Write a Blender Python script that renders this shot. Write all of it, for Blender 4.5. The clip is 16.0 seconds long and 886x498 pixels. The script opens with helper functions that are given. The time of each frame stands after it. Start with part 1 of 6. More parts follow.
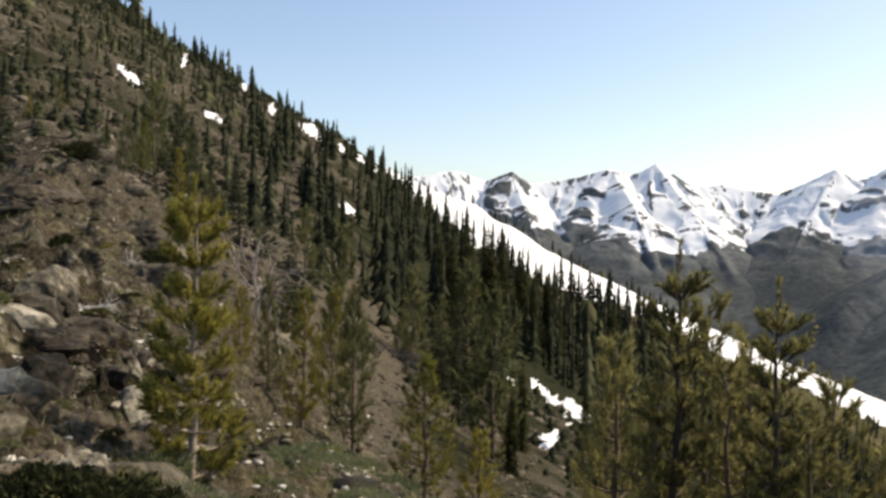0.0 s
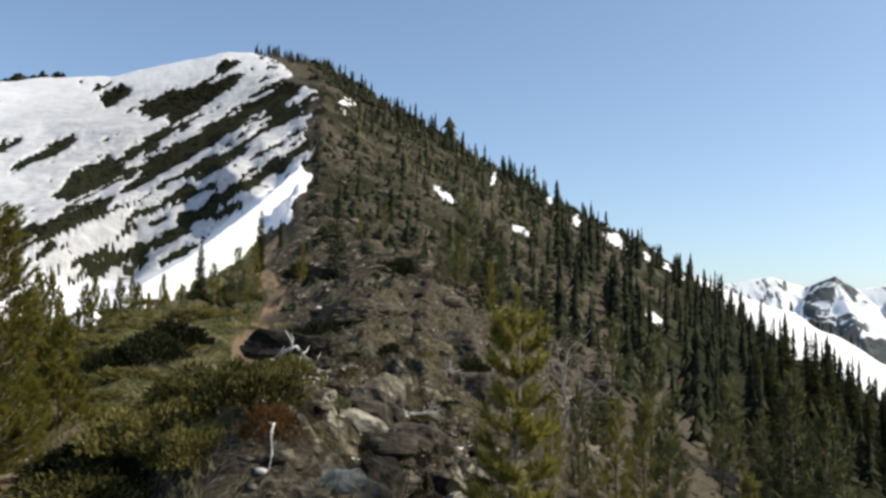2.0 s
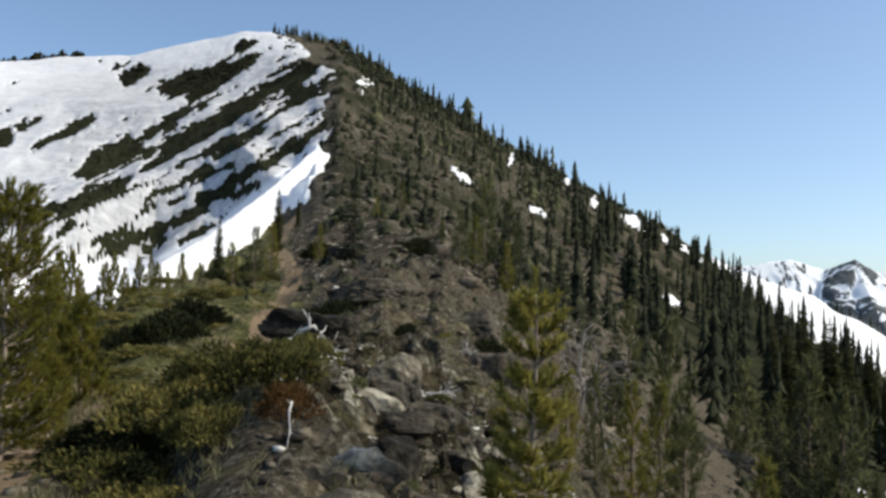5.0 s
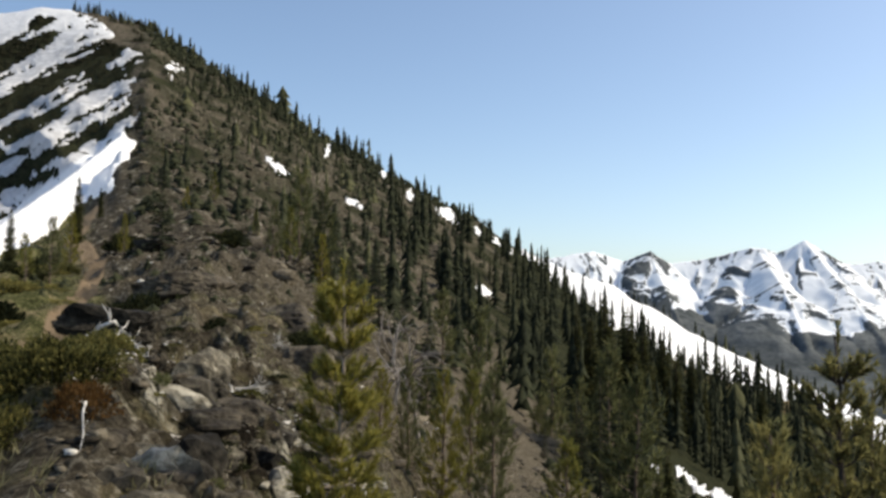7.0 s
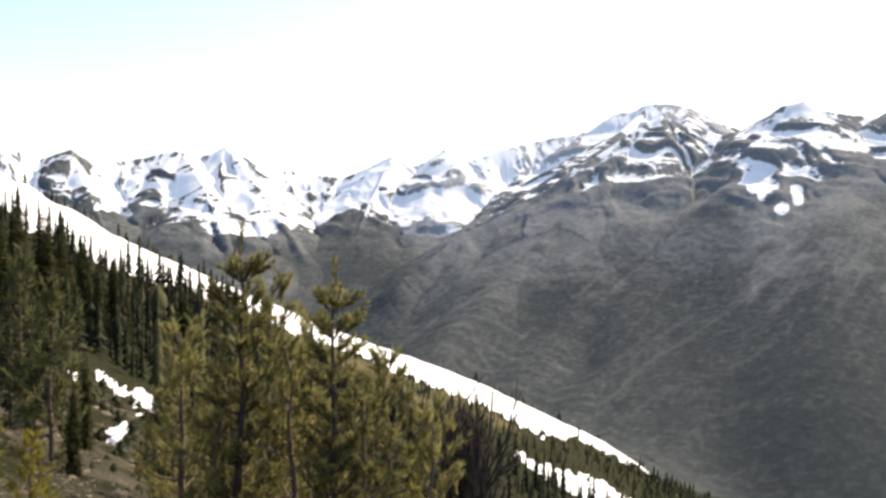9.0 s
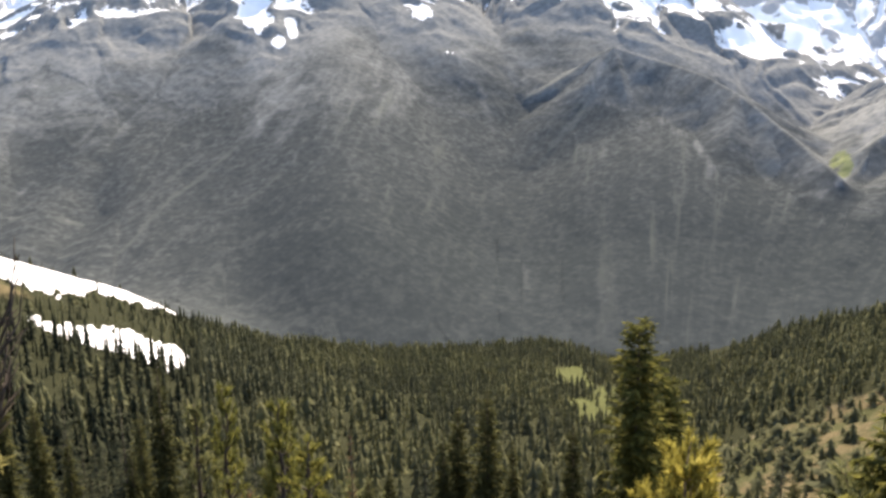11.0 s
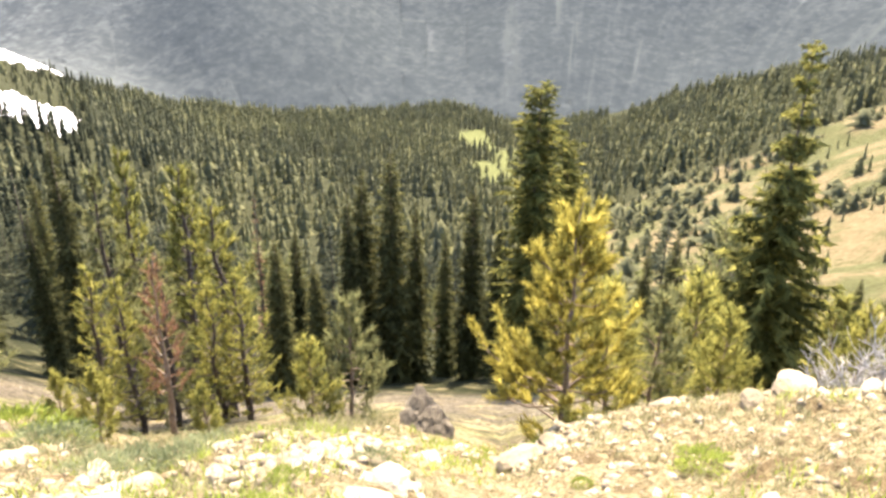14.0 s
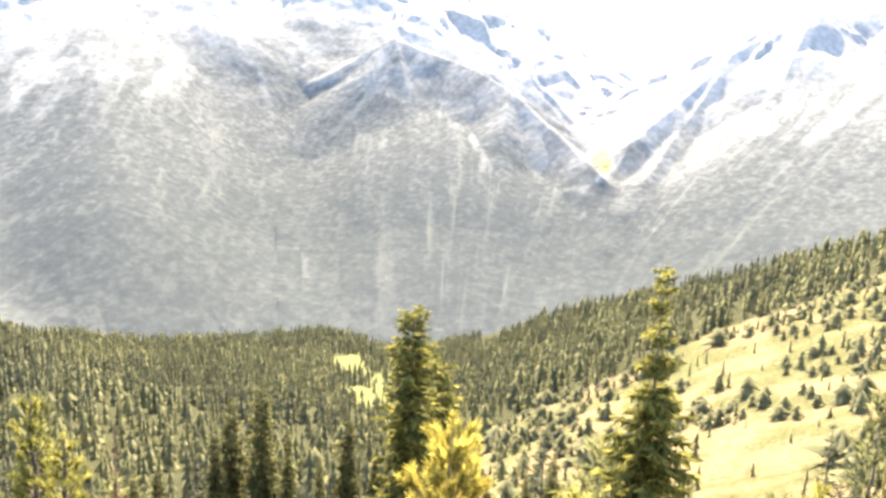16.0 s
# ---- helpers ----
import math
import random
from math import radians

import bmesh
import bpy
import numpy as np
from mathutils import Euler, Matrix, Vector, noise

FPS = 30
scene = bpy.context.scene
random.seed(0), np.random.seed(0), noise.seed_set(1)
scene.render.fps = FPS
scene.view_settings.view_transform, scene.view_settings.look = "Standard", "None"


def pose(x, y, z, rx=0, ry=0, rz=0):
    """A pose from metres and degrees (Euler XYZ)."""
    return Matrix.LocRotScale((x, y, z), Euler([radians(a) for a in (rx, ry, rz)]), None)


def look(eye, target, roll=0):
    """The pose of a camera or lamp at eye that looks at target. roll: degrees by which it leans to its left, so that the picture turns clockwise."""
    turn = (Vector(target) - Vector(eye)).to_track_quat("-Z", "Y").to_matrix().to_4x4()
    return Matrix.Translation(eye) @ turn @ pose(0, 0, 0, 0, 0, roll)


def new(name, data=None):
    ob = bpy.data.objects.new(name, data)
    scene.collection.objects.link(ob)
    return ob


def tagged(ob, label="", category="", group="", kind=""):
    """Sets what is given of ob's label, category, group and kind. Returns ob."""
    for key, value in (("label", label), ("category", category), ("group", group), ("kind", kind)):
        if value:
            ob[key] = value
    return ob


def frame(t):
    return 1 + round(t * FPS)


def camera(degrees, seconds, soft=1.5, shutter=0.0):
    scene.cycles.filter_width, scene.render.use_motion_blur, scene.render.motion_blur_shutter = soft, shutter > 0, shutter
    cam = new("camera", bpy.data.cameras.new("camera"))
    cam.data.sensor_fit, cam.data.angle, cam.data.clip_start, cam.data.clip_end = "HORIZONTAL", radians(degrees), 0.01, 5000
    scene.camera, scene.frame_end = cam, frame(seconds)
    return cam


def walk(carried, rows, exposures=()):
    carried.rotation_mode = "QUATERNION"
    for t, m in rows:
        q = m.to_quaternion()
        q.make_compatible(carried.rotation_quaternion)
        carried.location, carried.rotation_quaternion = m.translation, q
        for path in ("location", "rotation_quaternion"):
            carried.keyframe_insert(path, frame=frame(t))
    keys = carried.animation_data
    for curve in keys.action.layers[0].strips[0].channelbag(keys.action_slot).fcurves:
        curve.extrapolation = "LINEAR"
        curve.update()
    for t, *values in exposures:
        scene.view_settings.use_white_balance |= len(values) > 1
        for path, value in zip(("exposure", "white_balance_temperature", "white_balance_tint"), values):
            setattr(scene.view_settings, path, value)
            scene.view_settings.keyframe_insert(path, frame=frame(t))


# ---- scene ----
cam = camera(52.2, 16.0, soft=2.9)

# seconds, yaw, pitch, roll: someone stands on a ridge and turns with the camera held out
TURNS = """
0.0 -0.02 -1.26 -1.02
0.5 -0.21 -0.86 -1.02
1.0 -0.14 -0.32 -1.46
1.5 10.00 2.33 -1.17
2.0 19.10 5.35 -0.97
2.5 24.71 6.67 -1.90
3.0 23.54 5.31 -1.07
3.5 21.89 4.61 -1.13
4.0 21.87 4.26 -1.44
4.2 21.34 4.17 -1.46
6.5 18.20 4.24 -1.41
7.0 8.59 3.80 -0.62
7.5 -2.47 1.81 0.19
8.0 -12.60 0.82 0.67
8.3 -16.70 0.72 -0.65
8.5 -19.41 -0.07 -0.64
9.0 -26.66 -1.95 -0.80
9.5 -35.90 -3.52 -0.89
10.0 -45.20 -4.84 -0.41
10.2 -49.85 -5.62 -0.75
12.3 -61.92 -21.68 -0.97
12.5 -62.47 -23.83 -1.16
13.0 -62.50 -27.40 -0.93
13.5 -62.84 -28.58 -1.20
14.0 -62.93 -27.16 -0.75
14.5 -65.76 -24.70 -1.66
15.0 -67.47 -21.30 -2.01
15.5 -68.68 -16.84 -2.19
16.0 -70.65 -12.82 -2.47
"""
EYE = 1.65
ARM = 0.4


def way(az, r=1.0):
    """The plan point at azimuth az (degrees, to the left of north) and distance r."""
    return -r * math.sin(radians(az)), r * math.cos(radians(az))


rows = []
for line in TURNS.strip().split("\n"):
    t, yaw, pitch, roll = map(float, line.split())
    rows.append((t, pose(*way(yaw, ARM), EYE, 90 + pitch, roll, yaw)))
walk(cam, rows, [(0.0, 0.3, 7800, 10), (1.0, 0.3, 7800, 10), (2.5, 0.08, 6800, 5), (6.5, 0.08, 6800, 5), (7.5, 0.35, 7800, 10), (8.5, 0.7, 8000, 12),
                 (9.5, 1.0, 7800, 12), (10.2, 1.05, 7600, 12), (12.3, 2.7, 8700, 14), (13.0, 3.08, 8200, 14), (13.5, 2.85, 7800, 14), (14.0, 2.85, 7700, 14), (15.0, 3.45, 8000, 14),
                 (16.0, 3.48, 8600, 14)])

# ---- light: a clear morning sky with the sun over the far valley wall ----
SUN_AZ, SUN_EL = -72, 43
world = bpy.data.worlds.new("sky")
scene.world = world
world.use_nodes = True
wn = world.node_tree.nodes
sky = wn.new("ShaderNodeTexSky")
sky.sky_type = "NISHITA"
sky.sun_disc = False
sky.sun_elevation, sky.sun_rotation = radians(SUN_EL), radians(-SUN_AZ)
sky.altitude, sky.air_density, sky.dust_density, sky.ozone_density = 2000, 1.0, 6.5, 3.0
wn["Background"].inputs["Strength"].default_value = 0.178
world.node_tree.links.new(sky.outputs[0], wn["Background"].inputs[0])
sun = new("sun", bpy.data.lights.new("sun", "SUN"))
sun.data.energy, sun.data.angle, sun.data.color = 4.0, radians(0.53), (1.0, 0.94, 0.84)
sx, sy = way(SUN_AZ, math.cos(radians(SUN_EL)))
sun.matrix_world = look((sx * 60, sy * 60, 60 * math.sin(radians(SUN_EL))), (0, 0, 0))


# ---- materials ----
def material(name, rough=0.9):
    m = bpy.data.materials.new(name)
    m.use_nodes = True
    b = m.node_tree.nodes["Principled BSDF"]
    b.inputs["Roughness"].default_value = rough
    b.inputs["Specular IOR Level"].default_value = 0.25
    return m, m.node_tree.nodes, m.node_tree.links, b


def ramp(nodes, links, src, stops):
    r = nodes.new("ShaderNodeValToRGB")
    while len(r.color_ramp.elements) < len(stops):
        r.color_ramp.elements.new(0.5)
    for e, (p, c) in zip(r.color_ramp.elements, stops):
        e.position, e.color = p, (*c, 1)
    links.new(src, r.inputs[0])
    return r.outputs[0]


def noise_tex(nodes, links, scale, detail=4, rough=0.6, vec=None):
    n = nodes.new("ShaderNodeTexNoise")
    n.inputs["Scale"].default_value, n.inputs["Detail"].default_value, n.inputs["Roughness"].default_value = scale, detail, rough
    if vec is None:
        vec = nodes.new("ShaderNodeNewGeometry").outputs["Position"]
    links.new(vec, n.inputs["Vector"])
    return n.outputs["Fac"]


def mix(nodes, links, fac, a, b, mode="MIX"):
    m = nodes.new("ShaderNodeMix")
    m.data_type, m.blend_type = "RGBA", mode
    for s, v in ((m.inputs[0], fac), (m.inputs[6], a), (m.inputs[7], b)):
        if isinstance(v, (int, float)):
            s.default_value = v
        elif isinstance(v, tuple):
            s.default_value = (*v, 1)
        else:
            links.new(v, s)
    return m.outputs[2]


def maths(nodes, links, op, a, b=0.0, c=0.0):
    m = nodes.new("ShaderNodeMath")
    m.operation = op
    for s, v in zip(m.inputs, (a, b, c)):
        if isinstance(v, (int, float)):
            s.default_value = v
        else:
            links.new(v, s)
    return m.outputs[0]


def step(nodes, links, v, lo, hi):
    m = nodes.new("ShaderNodeMapRange")
    m.interpolation_type = "SMOOTHSTEP"
    links.new(v, m.inputs[0])
    m.inputs[1].default_value, m.inputs[2].default_value = lo, hi
    return m.outputs[0]


def bump(nodes, links, b, height, strength, distance):
    n = nodes.new("ShaderNodeBump")
    n.inputs["Strength"].default_value, n.inputs["Distance"].default_value = strength, distance
    links.new(height, n.inputs["Height"])
    links.new(n.outputs[0], b.inputs["Normal"])


def attribute(nodes, name):
    a = nodes.new("ShaderNodeAttribute")
    a.attribute_name = name
    return a.outputs["Fac"]


def broken_rock(n, l, scale, seed):
    """Blocks and cracks: a shade for each block, and how near its edge is."""
    g = n.new("ShaderNodeNewGeometry")
    w = n.new("ShaderNodeTexNoise")
    w.inputs["Scale"].default_value = scale * 1.1
    w.inputs["Detail"].default_value = 3
    l.new(g.outputs["Position"], w.inputs["Vector"])
    add = n.new("ShaderNodeVectorMath")
    add.operation = "MULTIPLY_ADD"
    add.inputs[1].default_value = (0.9 / scale,) * 3
    l.new(w.outputs["Color"], add.inputs[0])
    l.new(g.outputs["Position"], add.inputs[2])
    out = []
    for feature in ("F1", "DISTANCE_TO_EDGE"):
        v = n.new("ShaderNodeTexVoronoi")
        v.feature = feature
        v.inputs["Scale"].default_value = scale
        l.new(add.outputs[0], v.inputs["Vector"])
        out.append(v.outputs["Color"] if feature == "F1" else v.outputs["Distance"])
    return maths(n, l, "MULTIPLY", out[0], 1.0), step(n, l, out[1], 0.0, 0.16)


def ground_material():
    """Stony soil, dry grass, meadow and rock, laid out by the cover that grows there."""
    m, n, l, b = material("mountain_ground", 1.0)
    b.inputs["Specular IOR Level"].default_value = 0.02
    fine, mid, big = noise_tex(n, l, 9.0, 6, 0.7), noise_tex(n, l, 0.9, 5, 0.65), noise_tex(n, l, 0.06, 5, 0.6)
    soil = ramp(n, l, fine, [(0.32, (0.014, 0.012, 0.009)), (0.46, (0.075, 0.062, 0.044)), (0.56, (0.18, 0.155, 0.113)), (0.67, (0.46, 0.42, 0.34))])
    brown = ramp(n, l, mid, [(0.3, (0.028, 0.024, 0.018)), (0.5, (0.066, 0.055, 0.041)), (0.7, (0.125, 0.1, 0.073))])
    base = mix(n, l, 0.42, soil, brown)
    block, crack = broken_rock(n, l, 1.5, 1)
    chip, seam = broken_rock(n, l, 5.5, 2)
    tone = maths(n, l, "MULTIPLY_ADD", block, 0.3, maths(n, l, "MULTIPLY_ADD", chip, 0.32, maths(n, l, "MULTIPLY_ADD", mid, 0.5, -0.06)))
    rock = ramp(n, l, tone, [(0.37, (0.013, 0.011, 0.008)), (0.49, (0.07, 0.057, 0.039)), (0.57, (0.165, 0.14, 0.1)), (0.66, (0.46, 0.42, 0.34))])
    rock = mix(n, l, maths(n, l, "MULTIPLY", crack, seam), mix(n, l, 0.75, rock, (0.02, 0.016, 0.012)), rock)
    grass = ramp(n, l, mix(n, l, 0.5, mid, fine), [(0.36, (0.012, 0.014, 0.006)), (0.46, (0.058, 0.062, 0.026)), (0.56, (0.15, 0.147, 0.065)), (0.68, (0.3, 0.27, 0.145))])
    tan = ramp(n, l, mix(n, l, 0.4, mid, fine), [(0.3, (0.046, 0.042, 0.021)), (0.45, (0.096, 0.077, 0.041)), (0.58, (0.14, 0.112, 0.066)), (0.75, (0.22, 0.182, 0.115))])
    meadow = ramp(n, l, mid, [(0.3, (0.05, 0.057, 0.021)), (0.7, (0.1, 0.107, 0.046))])
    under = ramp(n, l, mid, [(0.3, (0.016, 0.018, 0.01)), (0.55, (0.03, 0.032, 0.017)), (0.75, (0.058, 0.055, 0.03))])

    lush = ramp(n, l, mix(n, l, 0.4, mid, fine), [(0.35, (0.034, 0.038, 0.016)), (0.65, (0.088, 0.088, 0.042))])
    tan = mix(n, l, step(n, l, noise_tex(n, l, 0.05, 4, 0.7), 0.43, 0.58), tan, lush)
    straw = ramp(n, l, fine, [(0.35, (0.1, 0.082, 0.042)), (0.65, (0.34, 0.28, 0.165))])
    grass = mix(n, l, step(n, l, noise_tex(n, l, 0.45, 5, 0.75), 0.5, 0.6), grass, straw)
    heath = ramp(n, l, fine, [(0.35, (0.012, 0.013, 0.006)), (0.65, (0.06, 0.05, 0.022))])
    grass = mix(n, l, step(n, l, noise_tex(n, l, 0.7, 5, 0.7), 0.56, 0.64), grass, heath)

    def cover(name, noise_out, soft=0.22):
        v = maths(n, l, "ADD", attribute(n, name), maths(n, l, "MULTIPLY_ADD", noise_out, 1.6, -0.8))
        return step(n, l, v, 0.5 - soft, 0.5 + soft)
    bare = cover("rock", mid)
    c = mix(n, l, bare, base, rock)
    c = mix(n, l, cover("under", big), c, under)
    c = mix(n, l, cover("grass", mid), c, grass)
    c = mix(n, l, cover("tan", big), c, tan)
    gravel = ramp(n, l, maths(n, l, "MULTIPLY_ADD", noise_tex(n, l, 26.0, 4, 0.7), 0.6, maths(n, l, "MULTIPLY", fine, 0.4)), [(0.36, (0.075, 0.055, 0.03)), (0.48, (0.2, 0.16, 0.088)), (0.58, (0.33, 0.275, 0.165)), (0.7, (0.52, 0.45, 0.32))])
    gravel = mix(n, l, step(n, l, noise_tex(n, l, 2.3, 4, 0.7), 0.5, 0.62), gravel, mix(n, l, 0.7, gravel, (0.11, 0.075, 0.04)))
    c = mix(n, l, cover("gravel", mid), c, gravel)
    c = mix(n, l, cover("meadow", big, 0.3), c, meadow)
    path = mix(n, l, mid, (0.2, 0.14, 0.085), (0.36, 0.27, 0.18))
    c = mix(n, l, cover("trail", fine, 0.15), c, path)
    l.new(c, b.inputs["Base Color"])
    joints = maths(n, l, "MULTIPLY_ADD", maths(n, l, "MULTIPLY", crack, block), 0.5, maths(n, l, "MULTIPLY", seam, 0.15))
    stony = maths(n, l, "MULTIPLY_ADD", joints, maths(n, l, "MULTIPLY", bare, attribute(n, "rock")), mix(n, l, 0.5, fine, mid))
    bump(n, l, b, stony, 1.0, 0.4)
    return m


def far_material():
    """Far mountainsides: forest below, grey rock above and snow in the hollows, with haze put into the colours."""
    m, n, l, b = material("far_mountainside", 1.0)
    b.inputs["Specular IOR Level"].default_value = 0.0
    fine, mid = noise_tex(n, l, 0.06, 4, 0.58), noise_tex(n, l, 0.012, 6, 0.6)

    def streaks(along, across, detail):
        """Noise drawn out down the fall line of the mountainside."""
        v = n.new("ShaderNodeCombineXYZ")
        l.new(maths(n, l, "MULTIPLY", attribute(n, "along"), across), v.inputs[0])
        l.new(maths(n, l, "MULTIPLY", attribute(n, "fall"), along), v.inputs[1])
        return noise_tex(n, l, 1.0, detail, 0.57, v.outputs[0])
    gullies, ribs = streaks(1 / 420, 1 / 60, 6), streaks(1 / 150, 1 / 34, 6)
    # haze is put into these colours: forest and scree painted paler and bluer
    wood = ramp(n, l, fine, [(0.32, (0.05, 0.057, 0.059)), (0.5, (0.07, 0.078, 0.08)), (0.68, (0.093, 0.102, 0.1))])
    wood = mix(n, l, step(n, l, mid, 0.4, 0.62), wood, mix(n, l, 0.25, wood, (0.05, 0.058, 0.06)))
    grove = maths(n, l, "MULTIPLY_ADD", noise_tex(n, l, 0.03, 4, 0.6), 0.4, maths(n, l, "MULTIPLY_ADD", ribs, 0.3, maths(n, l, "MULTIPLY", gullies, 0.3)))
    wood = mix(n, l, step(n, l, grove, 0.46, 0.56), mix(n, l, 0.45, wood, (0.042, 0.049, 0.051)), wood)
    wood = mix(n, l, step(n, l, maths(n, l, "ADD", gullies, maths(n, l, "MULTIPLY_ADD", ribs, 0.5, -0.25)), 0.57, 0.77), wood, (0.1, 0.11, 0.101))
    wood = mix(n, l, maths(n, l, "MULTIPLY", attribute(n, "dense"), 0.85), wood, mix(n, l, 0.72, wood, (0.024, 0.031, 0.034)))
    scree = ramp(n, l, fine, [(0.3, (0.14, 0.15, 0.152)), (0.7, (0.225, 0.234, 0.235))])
    # rock of the farthest range painted paler still, for the haze before it
    scree = mix(n, l, attribute(n, "far_haze"), scree, mix(n, l, fine, (0.3, 0.31, 0.32), (0.42, 0.43, 0.435)))
    pasture = ramp(n, l, fine, [(0.3, (0.1, 0.12, 0.065)), (0.7, (0.19, 0.21, 0.115))])
    open_v = maths(n, l, "ADD", attribute(n, "open"), maths(n, l, "ADD", maths(n, l, "MULTIPLY_ADD", mid, 0.7, -0.35), maths(n, l, "MULTIPLY_ADD", gullies, 0.8, -0.4)))
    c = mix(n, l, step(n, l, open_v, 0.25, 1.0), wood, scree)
    mead_v = maths(n, l, "ADD", attribute(n, "meadow"), maths(n, l, "MULTIPLY_ADD", mid, 1.2, -0.6))
    c = mix(n, l, step(n, l, mead_v, 0.4, 0.6), c, pasture)
    snow_v = maths(n, l, "ADD", attribute(n, "snow"), maths(n, l, "MULTIPLY_ADD", mid, 0.9, -0.45))
    snow_v = maths(n, l, "ADD", snow_v, maths(n, l, "ADD", maths(n, l, "MULTIPLY_ADD", gullies, 1.5, -0.75), maths(n, l, "MULTIPLY_ADD", ribs, 2.0, -1.0)))
    snow_v = maths(n, l, "ADD", snow_v, maths(n, l, "MULTIPLY_ADD", fine, 0.9, -0.45))
    c = mix(n, l, step(n, l, snow_v, 0.46, 0.58), c, (0.84, 0.86, 0.88))
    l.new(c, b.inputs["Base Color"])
    bump(n, l, b, maths(n, l, "MULTIPLY_ADD", grove, 1.5, maths(n, l, "MULTIPLY", ribs, 0.6)), 0.13, 14.0)
    return m


def snow_material():
    """Old snow with sun cups; off the drift painted greyer, as dusty and under grazing sun."""
    m, n, l, b = material("old_snow", 0.75)
    fine, mid, cups = noise_tex(n, l, 1.2, 5, 0.7), noise_tex(n, l, 0.12, 5, 0.6), noise_tex(n, l, 0.42, 3, 0.6)
    dirt = ramp(n, l, mix(n, l, 0.55, fine, mid), [(0.3, (0.76, 0.77, 0.78)), (0.5, (0.87, 0.87, 0.88)), (0.7, (0.91, 0.91, 0.92))])
    dust_shade = ramp(n, l, mix(n, l, 0.5, cups, mid), [(0.34, (0.33, 0.33, 0.34)), (0.5, (0.49, 0.49, 0.5)), (0.66, (0.64, 0.64, 0.65))])
    dirt = mix(n, l, attribute(n, "grime_shade"), dirt, dust_shade)
    l.new(dirt, b.inputs["Base Color"])
    bump(n, l, b, mix(n, l, 0.6, fine, cups), 0.8, 0.9)
    return m


def needle_material(name, dark, light, sunlit, through_it=0.55):
    """Needles: a shade of its own for each tree, and light through them."""
    m, n, l, b = material(name, 0.85)
    b.inputs["Specular IOR Level"].default_value = 0.04
    g = n.new("ShaderNodeNewGeometry")
    o = n.new("ShaderNodeObjectInfo")
    f = noise_tex(n, l, 3.0, 3, 0.6)
    v = maths(n, l, "ADD", maths(n, l, "MULTIPLY", g.outputs["Random Per Island"], 0.5),
              maths(n, l, "MULTIPLY_ADD", o.outputs["Random"], 0.3, maths(n, l, "MULTIPLY_ADD", f, 0.8, -0.35)))
    c = ramp(n, l, v, [(0.1, dark), (0.5, light), (0.95, sunlit)])
    l.new(c, b.inputs["Base Color"])
    t = n.new("ShaderNodeBsdfTranslucent")
    l.new(c, t.inputs["Color"])
    s = n.new("ShaderNodeMixShader")
    s.inputs[0].default_value = through_it
    l.new(b.outputs[0], s.inputs[1])
    l.new(t.outputs[0], s.inputs[2])
    l.new(s.outputs[0], n["Material Output"].inputs[0])
    return m


def bark_material(name, lo, hi):
    m, n, l, b = material(name, 0.9)
    f = noise_tex(n, l, 14.0, 5, 0.7)
    l.new(ramp(n, l, f, [(0.3, lo), (0.7, hi)]), b.inputs["Base Color"])
    bump(n, l, b, f, 0.8, 0.02)
    return m


def rock_material(name, stops):
    m, n, l, b = material(name, 0.9)
    o = n.new("ShaderNodeObjectInfo")
    g = n.new("ShaderNodeNewGeometry")
    f, k = noise_tex(n, l, 7.0, 6, 0.7), noise_tex(n, l, 1.1, 4, 0.6)
    v = maths(n, l, "ADD", mix(n, l, 0.5, f, k), maths(n, l, "MULTIPLY_ADD", o.outputs["Random"], 0.14, maths(n, l, "MULTIPLY_ADD", g.outputs["Random Per Island"], 0.2, -0.17)))
    l.new(ramp(n, l, v, stops), b.inputs["Base Color"])
    bump(n, l, b, f, 0.8, 0.06)
    return m


GROUND, FAR, SNOW = ground_material(), far_material(), snow_material()
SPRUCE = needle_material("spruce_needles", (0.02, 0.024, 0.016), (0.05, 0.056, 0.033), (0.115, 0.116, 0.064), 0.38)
PINE = needle_material("pine_needles", (0.088, 0.088, 0.02), (0.24, 0.216, 0.046), (0.42, 0.35, 0.085))
# sun shining through is put into the colour: golden, with pale and brown tones
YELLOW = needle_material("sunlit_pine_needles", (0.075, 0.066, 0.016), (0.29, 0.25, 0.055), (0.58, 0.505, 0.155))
GREENPINE = needle_material("green_pine_needles", (0.065, 0.072, 0.022), (0.19, 0.184, 0.05), (0.37, 0.33, 0.095), 0.62)
YOUNG = needle_material("young_pine_needles", (0.06, 0.06, 0.017), (0.23, 0.21, 0.05), (0.46, 0.4, 0.11))
OLIVE = needle_material("olive_pine_needles", (0.055, 0.06, 0.028), (0.13, 0.136, 0.06), (0.26, 0.245, 0.11))
FIRGREEN = needle_material("fir_needles", (0.035, 0.04, 0.014), (0.125, 0.124, 0.036), (0.3, 0.27, 0.08), 0.55)
RED = needle_material("dead_needles", (0.08, 0.048, 0.032), (0.15, 0.082, 0.05), (0.22, 0.13, 0.085))
SHRUB = needle_material("juniper_leaves", (0.022, 0.025, 0.01), (0.15, 0.138, 0.046), (0.42, 0.355, 0.12))
DARKSCRUB = needle_material("dark_scrub_twigs", (0.014, 0.014, 0.009), (0.034, 0.034, 0.02), (0.07, 0.066, 0.036), 0.3)
DARKFIR = needle_material("dark_fir_needles", (0.03, 0.032, 0.014), (0.074, 0.076, 0.03), (0.15, 0.14, 0.052), 0.45)
ORANGE = needle_material("browned_leaves", (0.05, 0.03, 0.012), (0.13, 0.068, 0.025), (0.22, 0.13, 0.05))
GREYPINE = needle_material("grey_green_pine_needles", (0.085, 0.084, 0.036), (0.23, 0.212, 0.084), (0.42, 0.365, 0.145))
